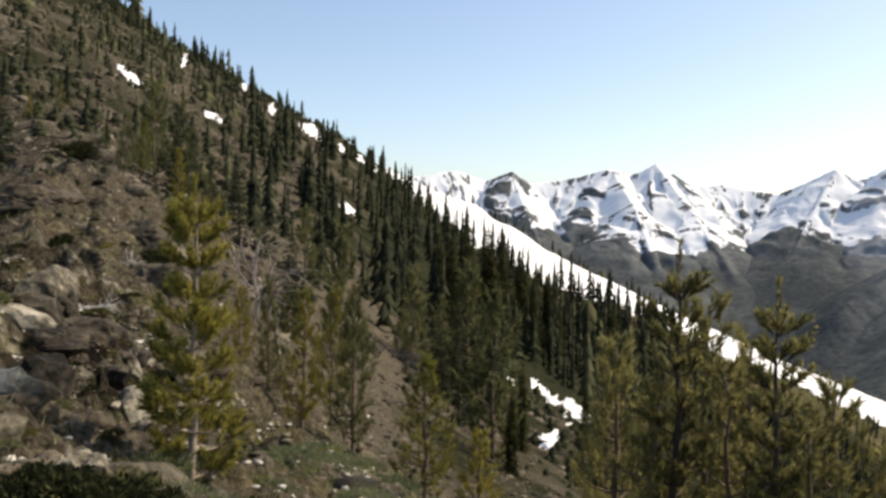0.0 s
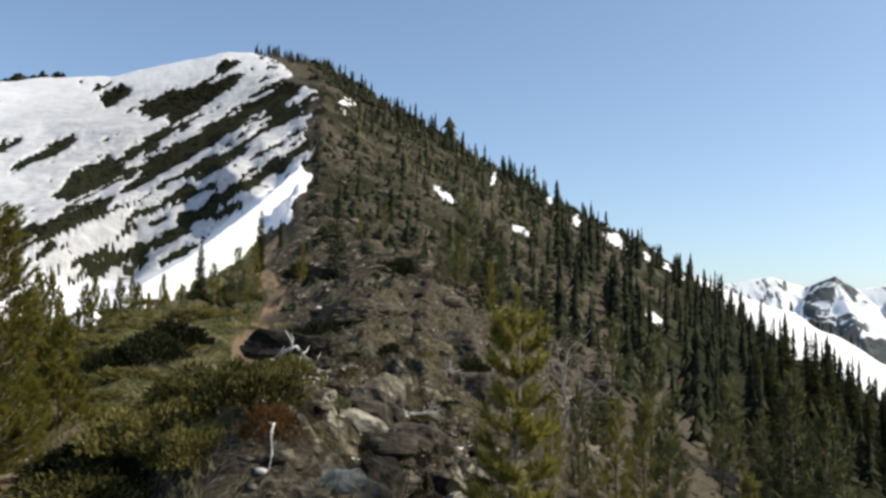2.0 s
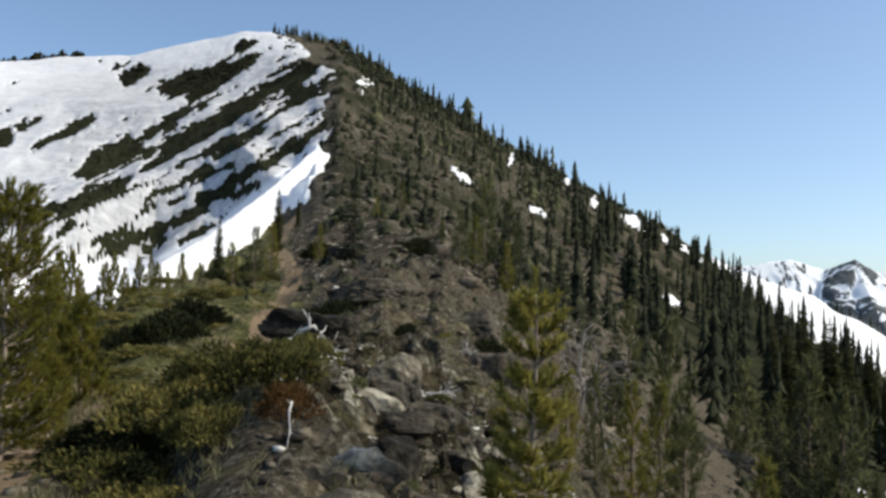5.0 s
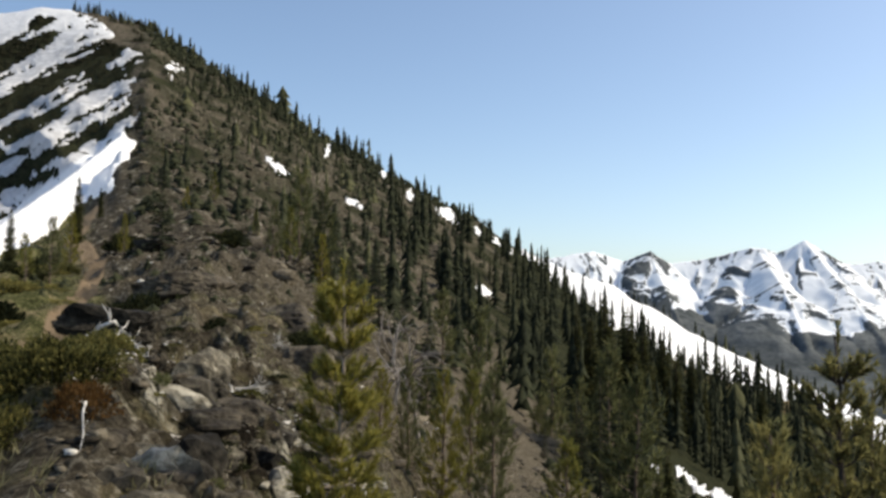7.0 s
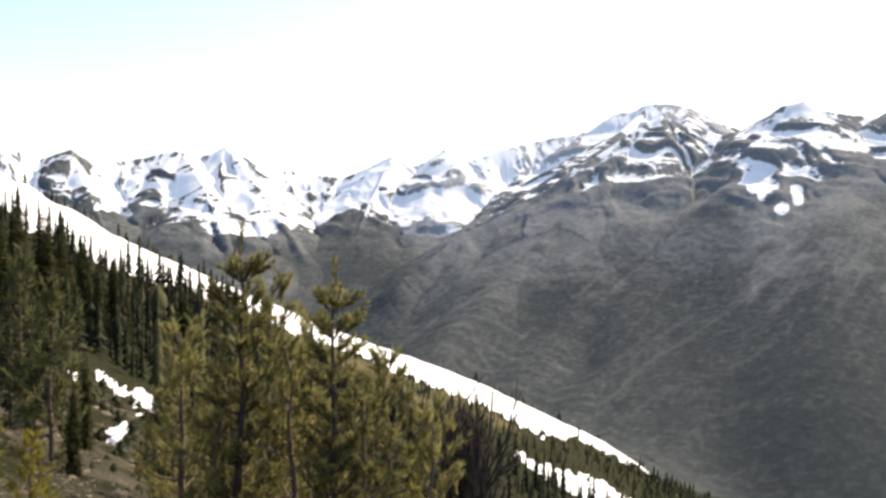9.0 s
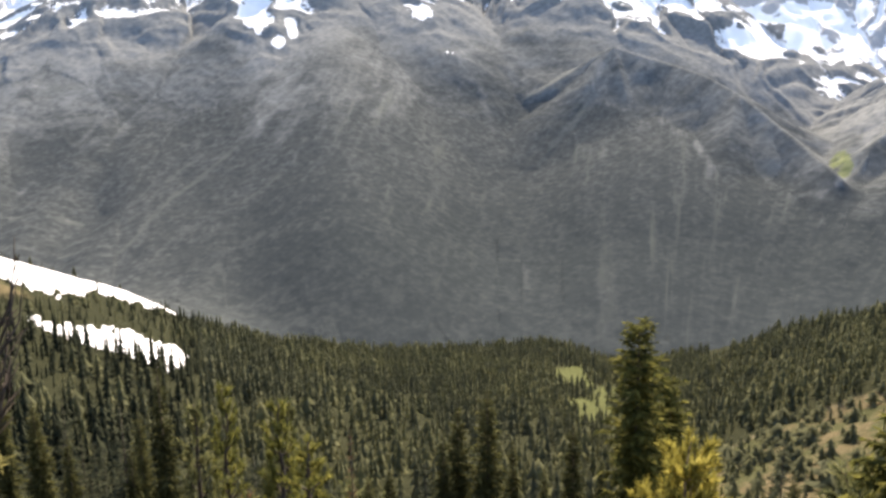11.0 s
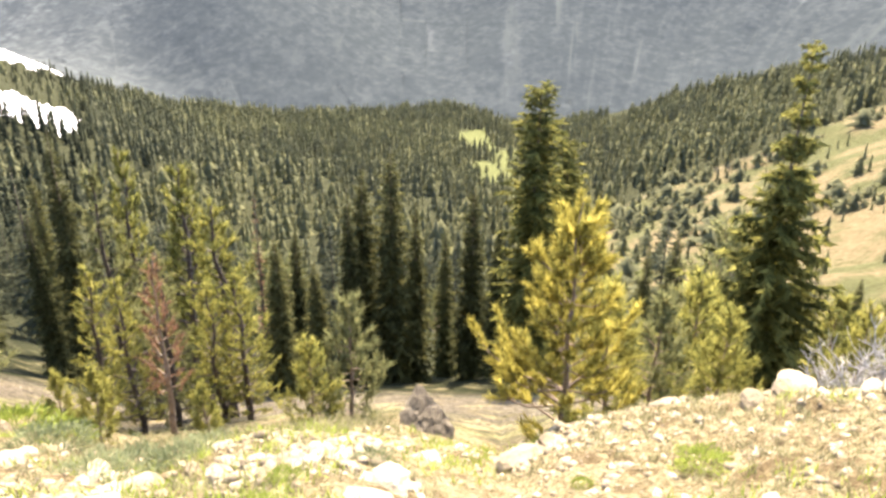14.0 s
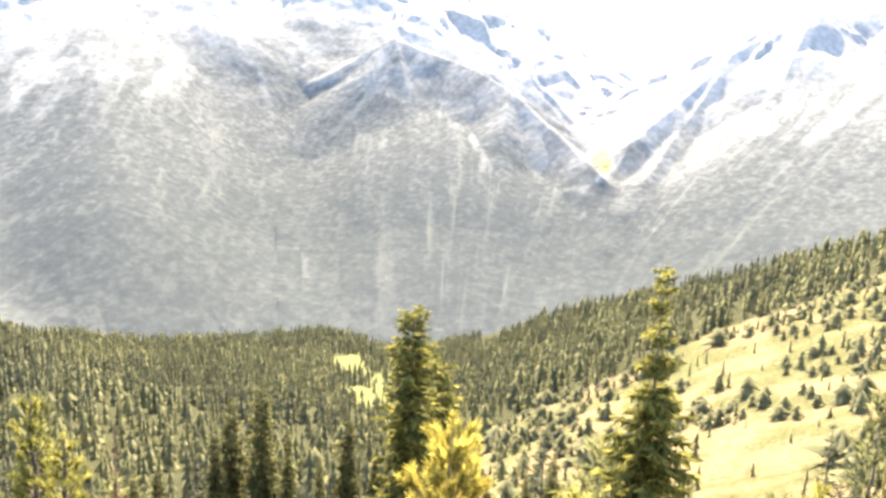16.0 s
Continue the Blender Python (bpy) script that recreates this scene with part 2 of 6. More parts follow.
# both painted paler and greyer than near needles, for haze over far slopes
WOODS = needle_material("hazed_forest_needles", (0.09, 0.096, 0.06), (0.155, 0.16, 0.092), (0.23, 0.226, 0.122), 0.6)
FARFIR = needle_material("hazed_fir_needles", (0.066, 0.073, 0.05), (0.118, 0.125, 0.08), (0.185, 0.185, 0.108), 0.6)
DRYGRASS = needle_material("dry_grass", (0.085, 0.08, 0.04), (0.24, 0.22, 0.12), (0.5, 0.45, 0.28))
# near-black green: the shade low mats lie in is put into the colour
SHADEMAT = needle_material("shaded_mat_needles", (0.012, 0.014, 0.007), (0.034, 0.038, 0.017), (0.085, 0.082, 0.034), 0.25)
SAGE = needle_material("sage_leaves", (0.08, 0.1, 0.05), (0.17, 0.19, 0.1), (0.26, 0.28, 0.15))
HERB = needle_material("green_herbs", (0.08, 0.11, 0.02), (0.2, 0.24, 0.05), (0.32, 0.35, 0.1))
BARK = bark_material("bark", (0.07, 0.05, 0.038), (0.24, 0.18, 0.13))
PALEBARK = bark_material("pale_bark", (0.16, 0.12, 0.09), (0.42, 0.35, 0.28))
DARKBARK = bark_material("dark_bark", (0.03, 0.024, 0.02), (0.09, 0.07, 0.055))
DEADWOOD = bark_material("bleached_wood", (0.4, 0.37, 0.33), (0.72, 0.69, 0.64))
SILVERWOOD = bark_material("silver_dead_wood", (0.17, 0.16, 0.145), (0.42, 0.4, 0.37))
GREYWOOD = bark_material("grey_dead_wood", (0.12, 0.1, 0.09), (0.34, 0.31, 0.28))
GREYROCK = rock_material("lichened_grey_rock", [(0.34, (0.02, 0.016, 0.011)), (0.47, (0.09, 0.073, 0.05)), (0.58, (0.19, 0.16, 0.113)), (0.68, (0.46, 0.41, 0.32))])
TANROCK = rock_material("pale_tan_rock", [(0.28, (0.05, 0.037, 0.023)), (0.43, (0.13, 0.1, 0.062)), (0.57, (0.23, 0.183, 0.118)), (0.72, (0.42, 0.355, 0.25))])
CRAGROCK = rock_material("blocky_crag_rock", [(0.38, (0.012, 0.01, 0.007)), (0.49, (0.055, 0.047, 0.034)), (0.58, (0.125, 0.108, 0.077)), (0.68, (0.42, 0.38, 0.3))])
PALEROCK = rock_material("pale_grey_rock", [(0.28, (0.14, 0.125, 0.105)), (0.45, (0.33, 0.3, 0.26)), (0.6, (0.55, 0.52, 0.46)), (0.75, (0.68, 0.65, 0.6))])


# ---- the shape of the land, as seen round the standpoint ----
def curve(text):
    """A smooth closed curve over azimuth from 'azimuth:value' knots."""
    k = sorted(tuple(map(float, p.split(":"))) for p in text.split())
    a, v = np.array(k).T
    a, v = np.concatenate([a - 360, a, a + 360]), np.tile(v, 3)

    def at(az):
        return np.interp(az, a, v)
    return at


RINGS = [
    (3, curve("180:-29 62:-29 20:-29.5 0:-31 -25:-36 -41:-39 -60:-42.5 -80:-42.5 -92:-40 -100:-38")),
    (7, curve("180:-14 62:-13 44:-13 30:-12 24:-13 20:-14.5 15:-16 10:-17.5 5:-18.5 0:-19.5 -8:-23 -16:-26 -25:-29 -33:-34 -41:-37 -46:-37.4 -50:-36.8 -60:-37.6 -68:-38.5 -74:-36 -80:-34.4 -84:-33 -88:-31.6 -92:-30.4 -100:-28")),
    (12, curve("180:-9 62:-9 44:-8.3 38:-7 34:-5.5 30:-5 27:-5.5 24:-7 20:-9.5 15:-13.2 10:-13.5 5:-14.5 0:-17.5 -8:-22 -16:-25.5 -25:-28.5 -33:-34 -41:-36.6 -50:-37 -60:-37 -68:-39.5 -74:-36.4 -80:-35.4 -86:-34.4 -92:-32 -100:-29")),
    (25, curve("180:-7 62:-5 44:-4 38:-2.5 34:-2.3 30:-2 27:-1.2 24:0 20:-.5 15:-5 10:-13 5:-15.5 0:-18 -8:-22 -16:-25 -25:-27.5 -33:-31.5 -41:-35.5 -50:-36 -68:-36.3 -74:-35.8 -80:-35 -86:-33.8 -92:-32 -100:-29")),
    (45, curve("180:-7 62:-2 44:-.5 38:1 34:1.2 30:.8 27:2 24:3 20:2.8 15:0 10:-8 5:-12 0:-15 -8:-19 -16:-22 -25:-25 -33:-29 -41:-33.5 -50:-34.5 -68:-34.5 -74:-34 -80:-33.5 -86:-32.5 -92:-31 -100:-28")),
    (90, curve("180:-8 62:-8 50:-7 44:-6 38:-2 34:2.8 30:4.2 27:5 24:5 20:4 15:1.5 10:-3 5:-7 0:-10.5 -8:-14 -16:-18 -25:-22 -33:-26.5 -41:-30 -50:-31.5 -68:-32 -80:-31 -86:-30 -92:-28.5 -100:-25")),
    (180, curve("180:-9 62:-3 50:-2 44:-1.5 38:.5 34:3.5 30:7 28.5:9 27:10 24:9 20:7.5 15:4.5 10:1 5:-2.5 0:-5.5 -8:-9.5 -16:-13.5 -25:-17 -33:-21.5 -41:-25 -50:-27.5 -68:-28.5 -74:-27.5 -80:-26 -86:-24 -92:-21 -100:-18")),
    (300, curve("180:-10 62:5 50:5.5 44:6.5 38:7.5 34:9 30:12 27:14 24:12.5 20:10.8 15:8 10:5.2 5:2 0:-1 -8:-5.5 -16:-8.5 -25:-12.2 -33:-16 -41:-19.5 -50:-22.5 -60:-24 -68:-24.5 -74:-23 -80:-20.5 -86:-18 -92:-15.5 -100:-12")),
]
CREST_R = curve("180:420 62:480 30:440 10:400 0:380 -16:400 -25:450 -33:520 -41:620 -50:750 -60:850 -68:900 -74:800 -80:650 -86:560 -92:500 -100:460")
CREST_A = curve("180:-10 62:11 50:12.9 44:14.2 40:14.8 36.6:15.9 33.4:16.8 30:17.1 28:16.7 26.5:16.3 24.4:15.2 22:14 20:12.8 17.8:11.5 15.7:10.4 12.2:8.6 8.8:6.7 6.5:5.6 4:4 2.4:3.1 .5:2.3 -2:1.6 -3.1:.7 -4.9:-.2 -6.6:-1.3 -8.8:-2.4 -12.9:-4.2 -16:-5.5 -20:-7.2 -25:-9 -29.4:-10.5 -33:-12 -37:-13.7 -41:-15.9 -46:-17.6 -53:-18.6 -60:-18.5 -64:-18.2 -68:-19.2 -71:-19 -74.6:-18 -78:-16.8 -84:-15 -89:-13.4 -95:-11 -100:-9")
BACK_Z = curve("180:-130 62:60 30:20 20:-60 5:-330 -20:-420 -60:-470 -90:-420 -110:-330")
NEAR_END = 1300.0
EDGE_LINE = ([-4, -0.3, 0.8, 1.8, 2.1, 2.8, 3.5, 4.1, 5, 6.2, 6.9, 8, 9.6, 10.3, 10.7, 11.7, 12, 13.9, 15, 15.4, 15.9, 16.7, 17, 20],
             [48, 41.4, 40, 37.7, 36.9, 34.9, 33.5, 32, 31.5, 30.1, 28.9, 28.7, 27.5, 28.2, 27.7, 27.6, 28.2, 27.8, 27.4, 29.3, 29.1, 30.2, 31.5, 33])
RIDGE_LINE = ([-4, -2, 0.2, 1.7, 3, 5.5, 6.6, 7, 8.4, 9.8, 15.2, 20], [48, 44, 40.2, 38.3, 35.6, 32, 30, 28.9, 28.6, 27.4, 27.5, 27.6])
DRIFT_TOP = curve("180:2 38.1:2.5 35:4.5 31.6:7.4 28.4:10.4 27:10.5 26:10.5")


def lattice(ix, iy, seed):
    h = (ix * 374761393 + iy * 668265263 + seed * 974634777) & 0xFFFFFFFF
    h = ((h ^ (h >> 13)) * 1274126177) & 0xFFFFFFFF
    return ((h ^ (h >> 16)) & 0xFFFF) / 32767.5 - 1.0


def value_noise(x, y, seed=0):
    x, y = np.asarray(x, float), np.asarray(y, float)
    fx, fy = np.floor(x), np.floor(y)
    ix, iy = fx.astype(np.int64), fy.astype(np.int64)
    u, v = x - fx, y - fy
    u, v = u * u * u * (u * (u * 6 - 15) + 10), v * v * v * (v * (v * 6 - 15) + 10)
    a, b = lattice(ix, iy, seed), lattice(ix + 1, iy, seed)
    c, d = lattice(ix, iy + 1, seed), lattice(ix + 1, iy + 1, seed)
    return (a * (1 - u) + b * u) * (1 - v) + (c * (1 - u) + d * u) * v


def fbm(x, y, octaves=4, seed=0, gain=0.5):
    total, amp, k = 0.0, 1.0, 1.0
    for o in range(octaves):
        total = total + amp * value_noise(x * k + 17.3 * o, y * k - 9.1 * o, seed + o)
        amp, k = amp * gain, k * 2.03
    return total


def smooth(v, lo, hi):
    t = np.clip((np.asarray(v, float) - lo) / (hi - lo), 0, 1)
    return t * t * (3 - 2 * t)


def tan_d(a):
    return np.tan(np.radians(a))


def land(az, r):
    """Height of the near land at azimuth and distance."""
    az, r = np.broadcast_arrays(np.asarray(az, float), np.asarray(r, float))
    az = np.where(az > 180, az - 360, az)
    rc, ca = CREST_R(az), CREST_A(az)
    rc = np.maximum(rc, 370)
    zc = EYE + rc * tan_d(ca)
    rs = [np.full(az.shape, 0.4), *[np.full(az.shape, float(k)) for k, _ in RINGS], rc, rc * 1.4, np.full(az.shape, NEAR_END)]
    back = np.where(az > 27, zc - 25, np.minimum(zc - 70, EYE + 1.4 * rc * tan_d(ca - 2.5)))
    zs = [np.zeros(az.shape), *[EYE + k * tan_d(c(az)) for k, c in RINGS], zc, back, BACK_Z(az)]
    z = np.full(az.shape, 0.0)
    lr = np.log(r)
    for i in range(len(rs) - 1):
        a, b = np.log(rs[i]), np.log(rs[i + 1])
        u = np.clip((lr - a) / (b - a), 0, 1)
        ea, eb = (zs[i] - EYE) / rs[i], (zs[i + 1] - EYE) / rs[i + 1]
        mid = EYE + r * (ea * (1 - u) + eb * u) if i else zs[1] * smooth(r, 0.2, 3.6) / float(smooth(3.0, 0.2, 3.6))
        z = np.where((r >= rs[i]) & (r <= rs[i + 1]), mid, z)
    z = np.where(r < 0.4, 0.0, z)
    z = z + 0.28 * np.exp(-((az + 55) / 9) ** 2 - ((r - 5.2) / 1.3) ** 2) + 0.12 * np.exp(-((az + 78) / 9) ** 2 - ((r - 6.3) / 1.2) ** 2)
    z = z + 0.45 * np.exp(-((az - 29.5) / 4.5) ** 2 - ((r - 10.5) / 2) ** 2) - 0.45 * np.exp(-((az - 37.5) / 3.5) ** 2 - ((r - 9.5) / 2) ** 2)
    x, y = -r * np.sin(np.radians(az)), r * np.cos(np.radians(az))
    rough = 0.35 + 0.65 * smooth(az, -45, 5) * (1 - smooth(az, 29, 36))
    z = z + fbm(x * 0.9, y * 0.9, 3, 5) * 0.07 * np.clip(r / 4, 0, 1) * (1 - 0.4 * smooth(r, 40, 120)) * (0.5 + rough)
    z = z + 0.05 * fbm(x * 3.2, y * 3.2, 3, 18, 0.6) * smooth(r, 1.5, 3) * (1 - smooth(r, 9, 14)) * (1 - smooth(az, -30, -15))
    craggy = smooth(az, 3, 11) * (1 - smooth(az, 28, 33))
    z = z + craggy * smooth(r, 7, 14) * (1 - smooth(r, 60, 140)) * (0.75 * (0.55 - abs(fbm(x * 0.33, y * 0.33, 4, 13, 0.6))) + 0.12 * fbm(x * 1.7, y * 1.7, 2, 15))
    jag = craggy * smooth(r, 6, 9) * (1 - smooth(r, 35, 60))
    z = z + jag * (0.2 * (0.5 - abs(fbm(x * 1.3, y * 1.3, 3, 16, 0.6))) + 0.13 * (0.5 - abs(fbm(x * 3.1 + 0.5 * z, y * 3.1, 3, 17, 0.6))))
    z = z + craggy * smooth(r, 40, 120) * 1.6 * (0.5 - abs(fbm(x * 0.09, y * 0.09, 4, 14, 0.6))) * (1 - smooth(r / rc, 0.8, 0.97))
    z = z + fbm(x * 0.16, y * 0.16, 4, 9) * 0.4 * smooth(r, 7, 30) * rough
    z = z + fbm(x * 0.03, y * 0.03, 4, 21) * 2.2 * smooth(r, 50, 160) * (1 - 0.75 * smooth(r / rc, 0.75, 0.97) * (1 - smooth(r / rc, 1.0, 1.2)))
    el = np.degrees(np.arctan2(z - EYE, r))
    z = z + 14.0 * smooth(az - np.interp(el, *RIDGE_LINE), 0.2, 5.5) * (1 - smooth(el, 9, 14)) * smooth(r, 70, 110) * (1 - smooth(az, 70, 110))
    turf = smooth(az, 30, 33) * smooth(r, 11, 15) * (1 - smooth(r, 70, 110))
    z = z + turf * (0.012 * r + 0.1) * fbm(r * 0.35 + 0.25 * az, az * 0.22 - r * 0.02, 3, 27, 0.6)
    # a snow drift leans on the ridge and faces the sun
    drift = EYE - 43.7 + r * (0.25 * np.cos(np.radians(az)) + 0.38 * np.sin(np.radians(az)))
    el_d = np.degrees(np.arctan2(drift - EYE, r))
    on = smooth(DRIFT_TOP(az) - el_d, 0, 0.35) * smooth(az - np.interp(el_d, *EDGE_LINE), -0.5, 0.0) * smooth(r, 85, 100) * (1 - smooth(r, 205, 215)) * smooth(az, 26.6, 27.2) * (1 - smooth(az, 38.5, 40))
    return z + on * np.maximum(drift + 0.2 * fbm(x * 0.08, y * 0.08, 3, 24) - z, 0)


def height_angle(az, r, z=None):
    z = land(az, r) if z is None else z
    return np.degrees(np.arctan2(z - EYE, r))


def spot(az, r, lift=0.0):
    x, y = way(az, r)
    return Vector((x, y, float(land(az, r)) + lift))


# ---- where snow lies: positive inside, in degrees ----
STRIP_LOW = curve("180:90 4:90 3.6:3.6 1.9:2.1 -.2:.5 -2.7:-1.3 -4.9:-2.3 -7:-3.7 -8.7:-4.2 -12.5:-5.1 -16:-6.8 -20:-8.3 -22.5:-9.2 -26:-10.7 -28:-11.1 -31:-12.5 -33:-13.3 -35.2:-13.5 -38.5:-14.8 -41:-15.8 -42:90")
# dark streaks of scrub across the snowfield: ends in degrees, half width
STREAKS = """37.9 12.9 32.7 15.2 .5; 42.3 7.7 39.3 9.6 .55; 39.3 9.6 34.1 14.2 .36; 37.3 9.5 33.3 12.3 .6; 33.3 12.3 28.7 15.3 .5; 38.6 8.3 36.6 9.7 .3; 49 1.1 46.1 2.6 .35; 45 4.6 39.9 7.4 .45;
38.5 6.4 35.2 8.6 .27; 34.9 9.5 31.8 11.1 .36; 31.8 11.4 30.4 12.5 .2; 40.3 3.2 36.5 5.6 .22; 36.8 5.2 33 8 .45; 33 8 27.9 11.6 .36; 30.4 12.7 27.9 14.2 .3;
48 8.7 46.5 9.4 .42; 45 8.9 41.8 10.8 .22; 45.7 10.1 44.6 10.5 .17; 40 13.4 38.8 14 .2; 51.6 10.8 51 11 .2; 33.4 15.8 32.4 16.3 .14; 30.1 14.5 28.3 15.8 .5"""
STREAKS = [tuple(map(float, p.split())) for p in STREAKS.split(";")]


def snow_strip(az, el, r):
    return np.minimum(el - STRIP_LOW(az) + 0.28 * fbm(az * 2.2, el * 2.2, 3, 31), (CREST_R(az) * 1.025 - r) * 0.02)


def snow_bowl(az, el, r):
    edge = (az - np.interp(el, *EDGE_LINE)) * 0.8 + 0.14 * fbm(az * 2.6, el * 2.6, 3, 41)
    u, v = -az * 0.85 + el * 0.53, az * 0.53 + el * 0.85
    ragged = 0.3 * fbm(u * 0.55, v * 2.8, 4, 53, 0.62) + 0.08 * fbm(az * 6, el * 6, 2, 54)
    bare = np.full(np.shape(az), 9.0)
    for a0, e0, a1, e1, half in STREAKS:
        da, de = a1 - a0, e1 - e0
        k = np.clip(((az - a0) * da + (el - e0) * de) / (da * da + de * de), 0, 1)
        bare = np.minimum(bare, np.hypot(az - a0 - k * da, el - e0 - k * de) - half * (0.8 + 0.6 * np.sqrt(k * (1 - k))))
    flecks = fbm(u * 0.5 + 3, v * 3.2, 3, 57, 0.6)
    bare = np.minimum(bare, 0.5 - 1.0 * flecks + 0.9 * smooth(az + 1.1 * (el - 9), 38, 42) + 2 * (el < DRIFT_TOP(az)))
    return np.minimum(edge, bare + ragged)


def snow_band(az, el, r):
    mid = np.interp(-az, [30.5, 33.5, 36.5, 40], [-14.0, -15.7, -16.7, -18.2])
    return np.minimum(0.15 + 0.55 * smooth(-az, 31, 36) - abs(el - mid), np.minimum(-30.6 - az, az + 40.1)) + 0.3 * fbm(az * 2.5, el * 2.5, 3, 61)


def oval(a0, e0, ha, he, lean=0.0):
    def inside(az, el, r):
        da, de = az - a0, el - e0 - lean * (az - a0)
        return (1 - np.hypot(da / ha, de / he)) * min(ha, he) + 0.6 * min(ha, he) * fbm(az * 3.4, el * 4.2, 4, 71, 0.6)
    return inside


SNOW_OVALS = [(19.1, 8.7, 0.75, 0.22, 0.75), (14.3, 6.6, 0.45, 0.22, 0.5), (16.0, 9.9, 0.28, 0.5, 0), (8.3, 6.0, 0.6, 0.45, 0.5),
              (12.5, 8.5, 0.3, 0.35, 0), (9.3, 2.1, 0.35, 0.28, 0.6), (8.2, 1.3, 0.35, 0.35, 0.6), (6.1, 1.2, 0.6, 0.28, 0.5),
              (4.2, -3.6, 0.35, 0.28, 0.4), (-10.6, -7.9, 0.35, 0.35, 0), (-6.5, -10.0, 0.8, 0.45, 0.6), (-8.5, -11.3, 0.85, 0.6, 0.4),
              (-7.0, -12.9, 0.75, 0.35, -0.3), (-4.4, -9.4, 0.4, 0.22, 0.5), (25.6, 14.3, 0.5, 0.25, 0.3), (10.7, 7.2, 0.25, 0.35, 0),
              (6.5, 5.0, 0.25, 0.18, 0.4), (5.3, 4.3, 0.25, 0.18, 0.4), (4.4, 3.8, 0.3, 0.22, 0.4), (40.7, 0.3, 1.1, 0.3, -0.4)]
SNOW_SHAPES = [snow_strip, snow_bowl, snow_band] + [oval(*p) for p in SNOW_OVALS]


def any_snow(az, el, r):
    return np.max([s(az, el, r) * np.ones(np.shape(az)) for s in SNOW_SHAPES], axis=0)


# ---- sheets ----
def grid_mesh(name, xyz, closed, mat, flags=None, keep=None):
    """A mesh from a rows x columns array of points."""
    nr, nc = xyz.shape[:2]
    idx = np.arange(nr * nc).reshape(nr, nc)
    nxt = np.roll(idx, -1, 1)
    cols = nc if closed else nc - 1
    quads = np.stack([idx[:-1, :cols], idx[1:, :cols], nxt[1:, :cols], nxt[:-1, :cols]], -1).reshape(-1, 4)
    pts = xyz.reshape(-1, 3)
    if keep is not None:
        quads = quads[keep.reshape(-1)[quads].any(1)]
        used = np.unique(quads)
        remap = np.zeros(len(pts), int)
        remap[used] = np.arange(len(used))
        quads, pts = remap[quads], pts[used]
        flags = {k: v.reshape(-1)[used] for k, v in (flags or {}).items()}
    me = bpy.data.meshes.new(name)
    me.vertices.add(len(pts))
    me.vertices.foreach_set("co", np.ascontiguousarray(pts, np.float32).ravel())
    me.loops.add(quads.size)
    me.loops.foreach_set("vertex_index", quads.astype(np.int32).ravel())
    me.polygons.add(len(quads))
    me.polygons.foreach_set("loop_start", np.arange(0, quads.size, 4, dtype=np.int32))
    me.update(calc_edges=True)
    me.polygons.foreach_set("use_smooth", np.ones(len(quads), bool))
    for k, v in (flags or {}).items():
        me.attributes.new(k, "FLOAT", "POINT").data.foreach_set("value", np.ascontiguousarray(v, np.float32).ravel())
    me.materials.append(mat)
    return me


def polar(az, r, z):
    a = np.radians(az)
    return np.stack([-r * np.sin(a), r * np.cos(a), z], -1)


TAN_TOP = curve("180:-60 -70:-60 -73.5:-26 -74.3:-24.5 -77:-22.8 -80.5:-21 -83.5:-19.6 -86.6:-17.7 -90:-15.9 -93:-14.5 -98:-11.6 -104:-9 -110:-9")
TRAIL = [(150, 4.0), (110, 2.2), (80, 3.6), (60, 5.5), (52, 7.5), (45.8, 10), (41.5, 13.5), (36.5, 18.5), (33, 23.5), (31.5, 27.5), (30.8, 32.5), (29.9, 43), (29.4, 60), (30, 75), (31, 81), (30.3, 95), (29.6, 125)]


def trail_distance(x, y):
    pts = [way(a, r) for a, r in TRAIL]
    best = np.full(np.shape(x), 1e9)
    for (x0, y0), (x1, y1) in zip(pts, pts[1:]):
        dx, dy = x1 - x0, y1 - y0
        u = np.clip(((x - x0) * dx + (y - y0) * dy) / (dx * dx + dy * dy), 0, 1)
        best = np.minimum(best, np.hypot(x - x0 - u * dx, y - y0 - u * dy))
    return best


def tan_cover(az, el, r):
    return smooth(TAN_TOP(az) - el, -0.4, 0.5) * smooth(r, 60, 110)


def meadow_cover(az, el, r):
    a = 1 - np.hypot((az + 67.2) / 2.0, (el + 22.4) / 1.3)
    b = 1 - np.hypot((az + 65.2) / 1.4, (el + 20.6) / 1.0)
    c = 1 - np.hypot((az + 76.9) / 1.0, (el + 27.7) / 0.6)
    return smooth(np.maximum(np.maximum(a, b), c) + 0.45 * fbm(az * 0.9, el * 1.1, 3, 66), -0.2, 0.6) * smooth(r, 70, 100)


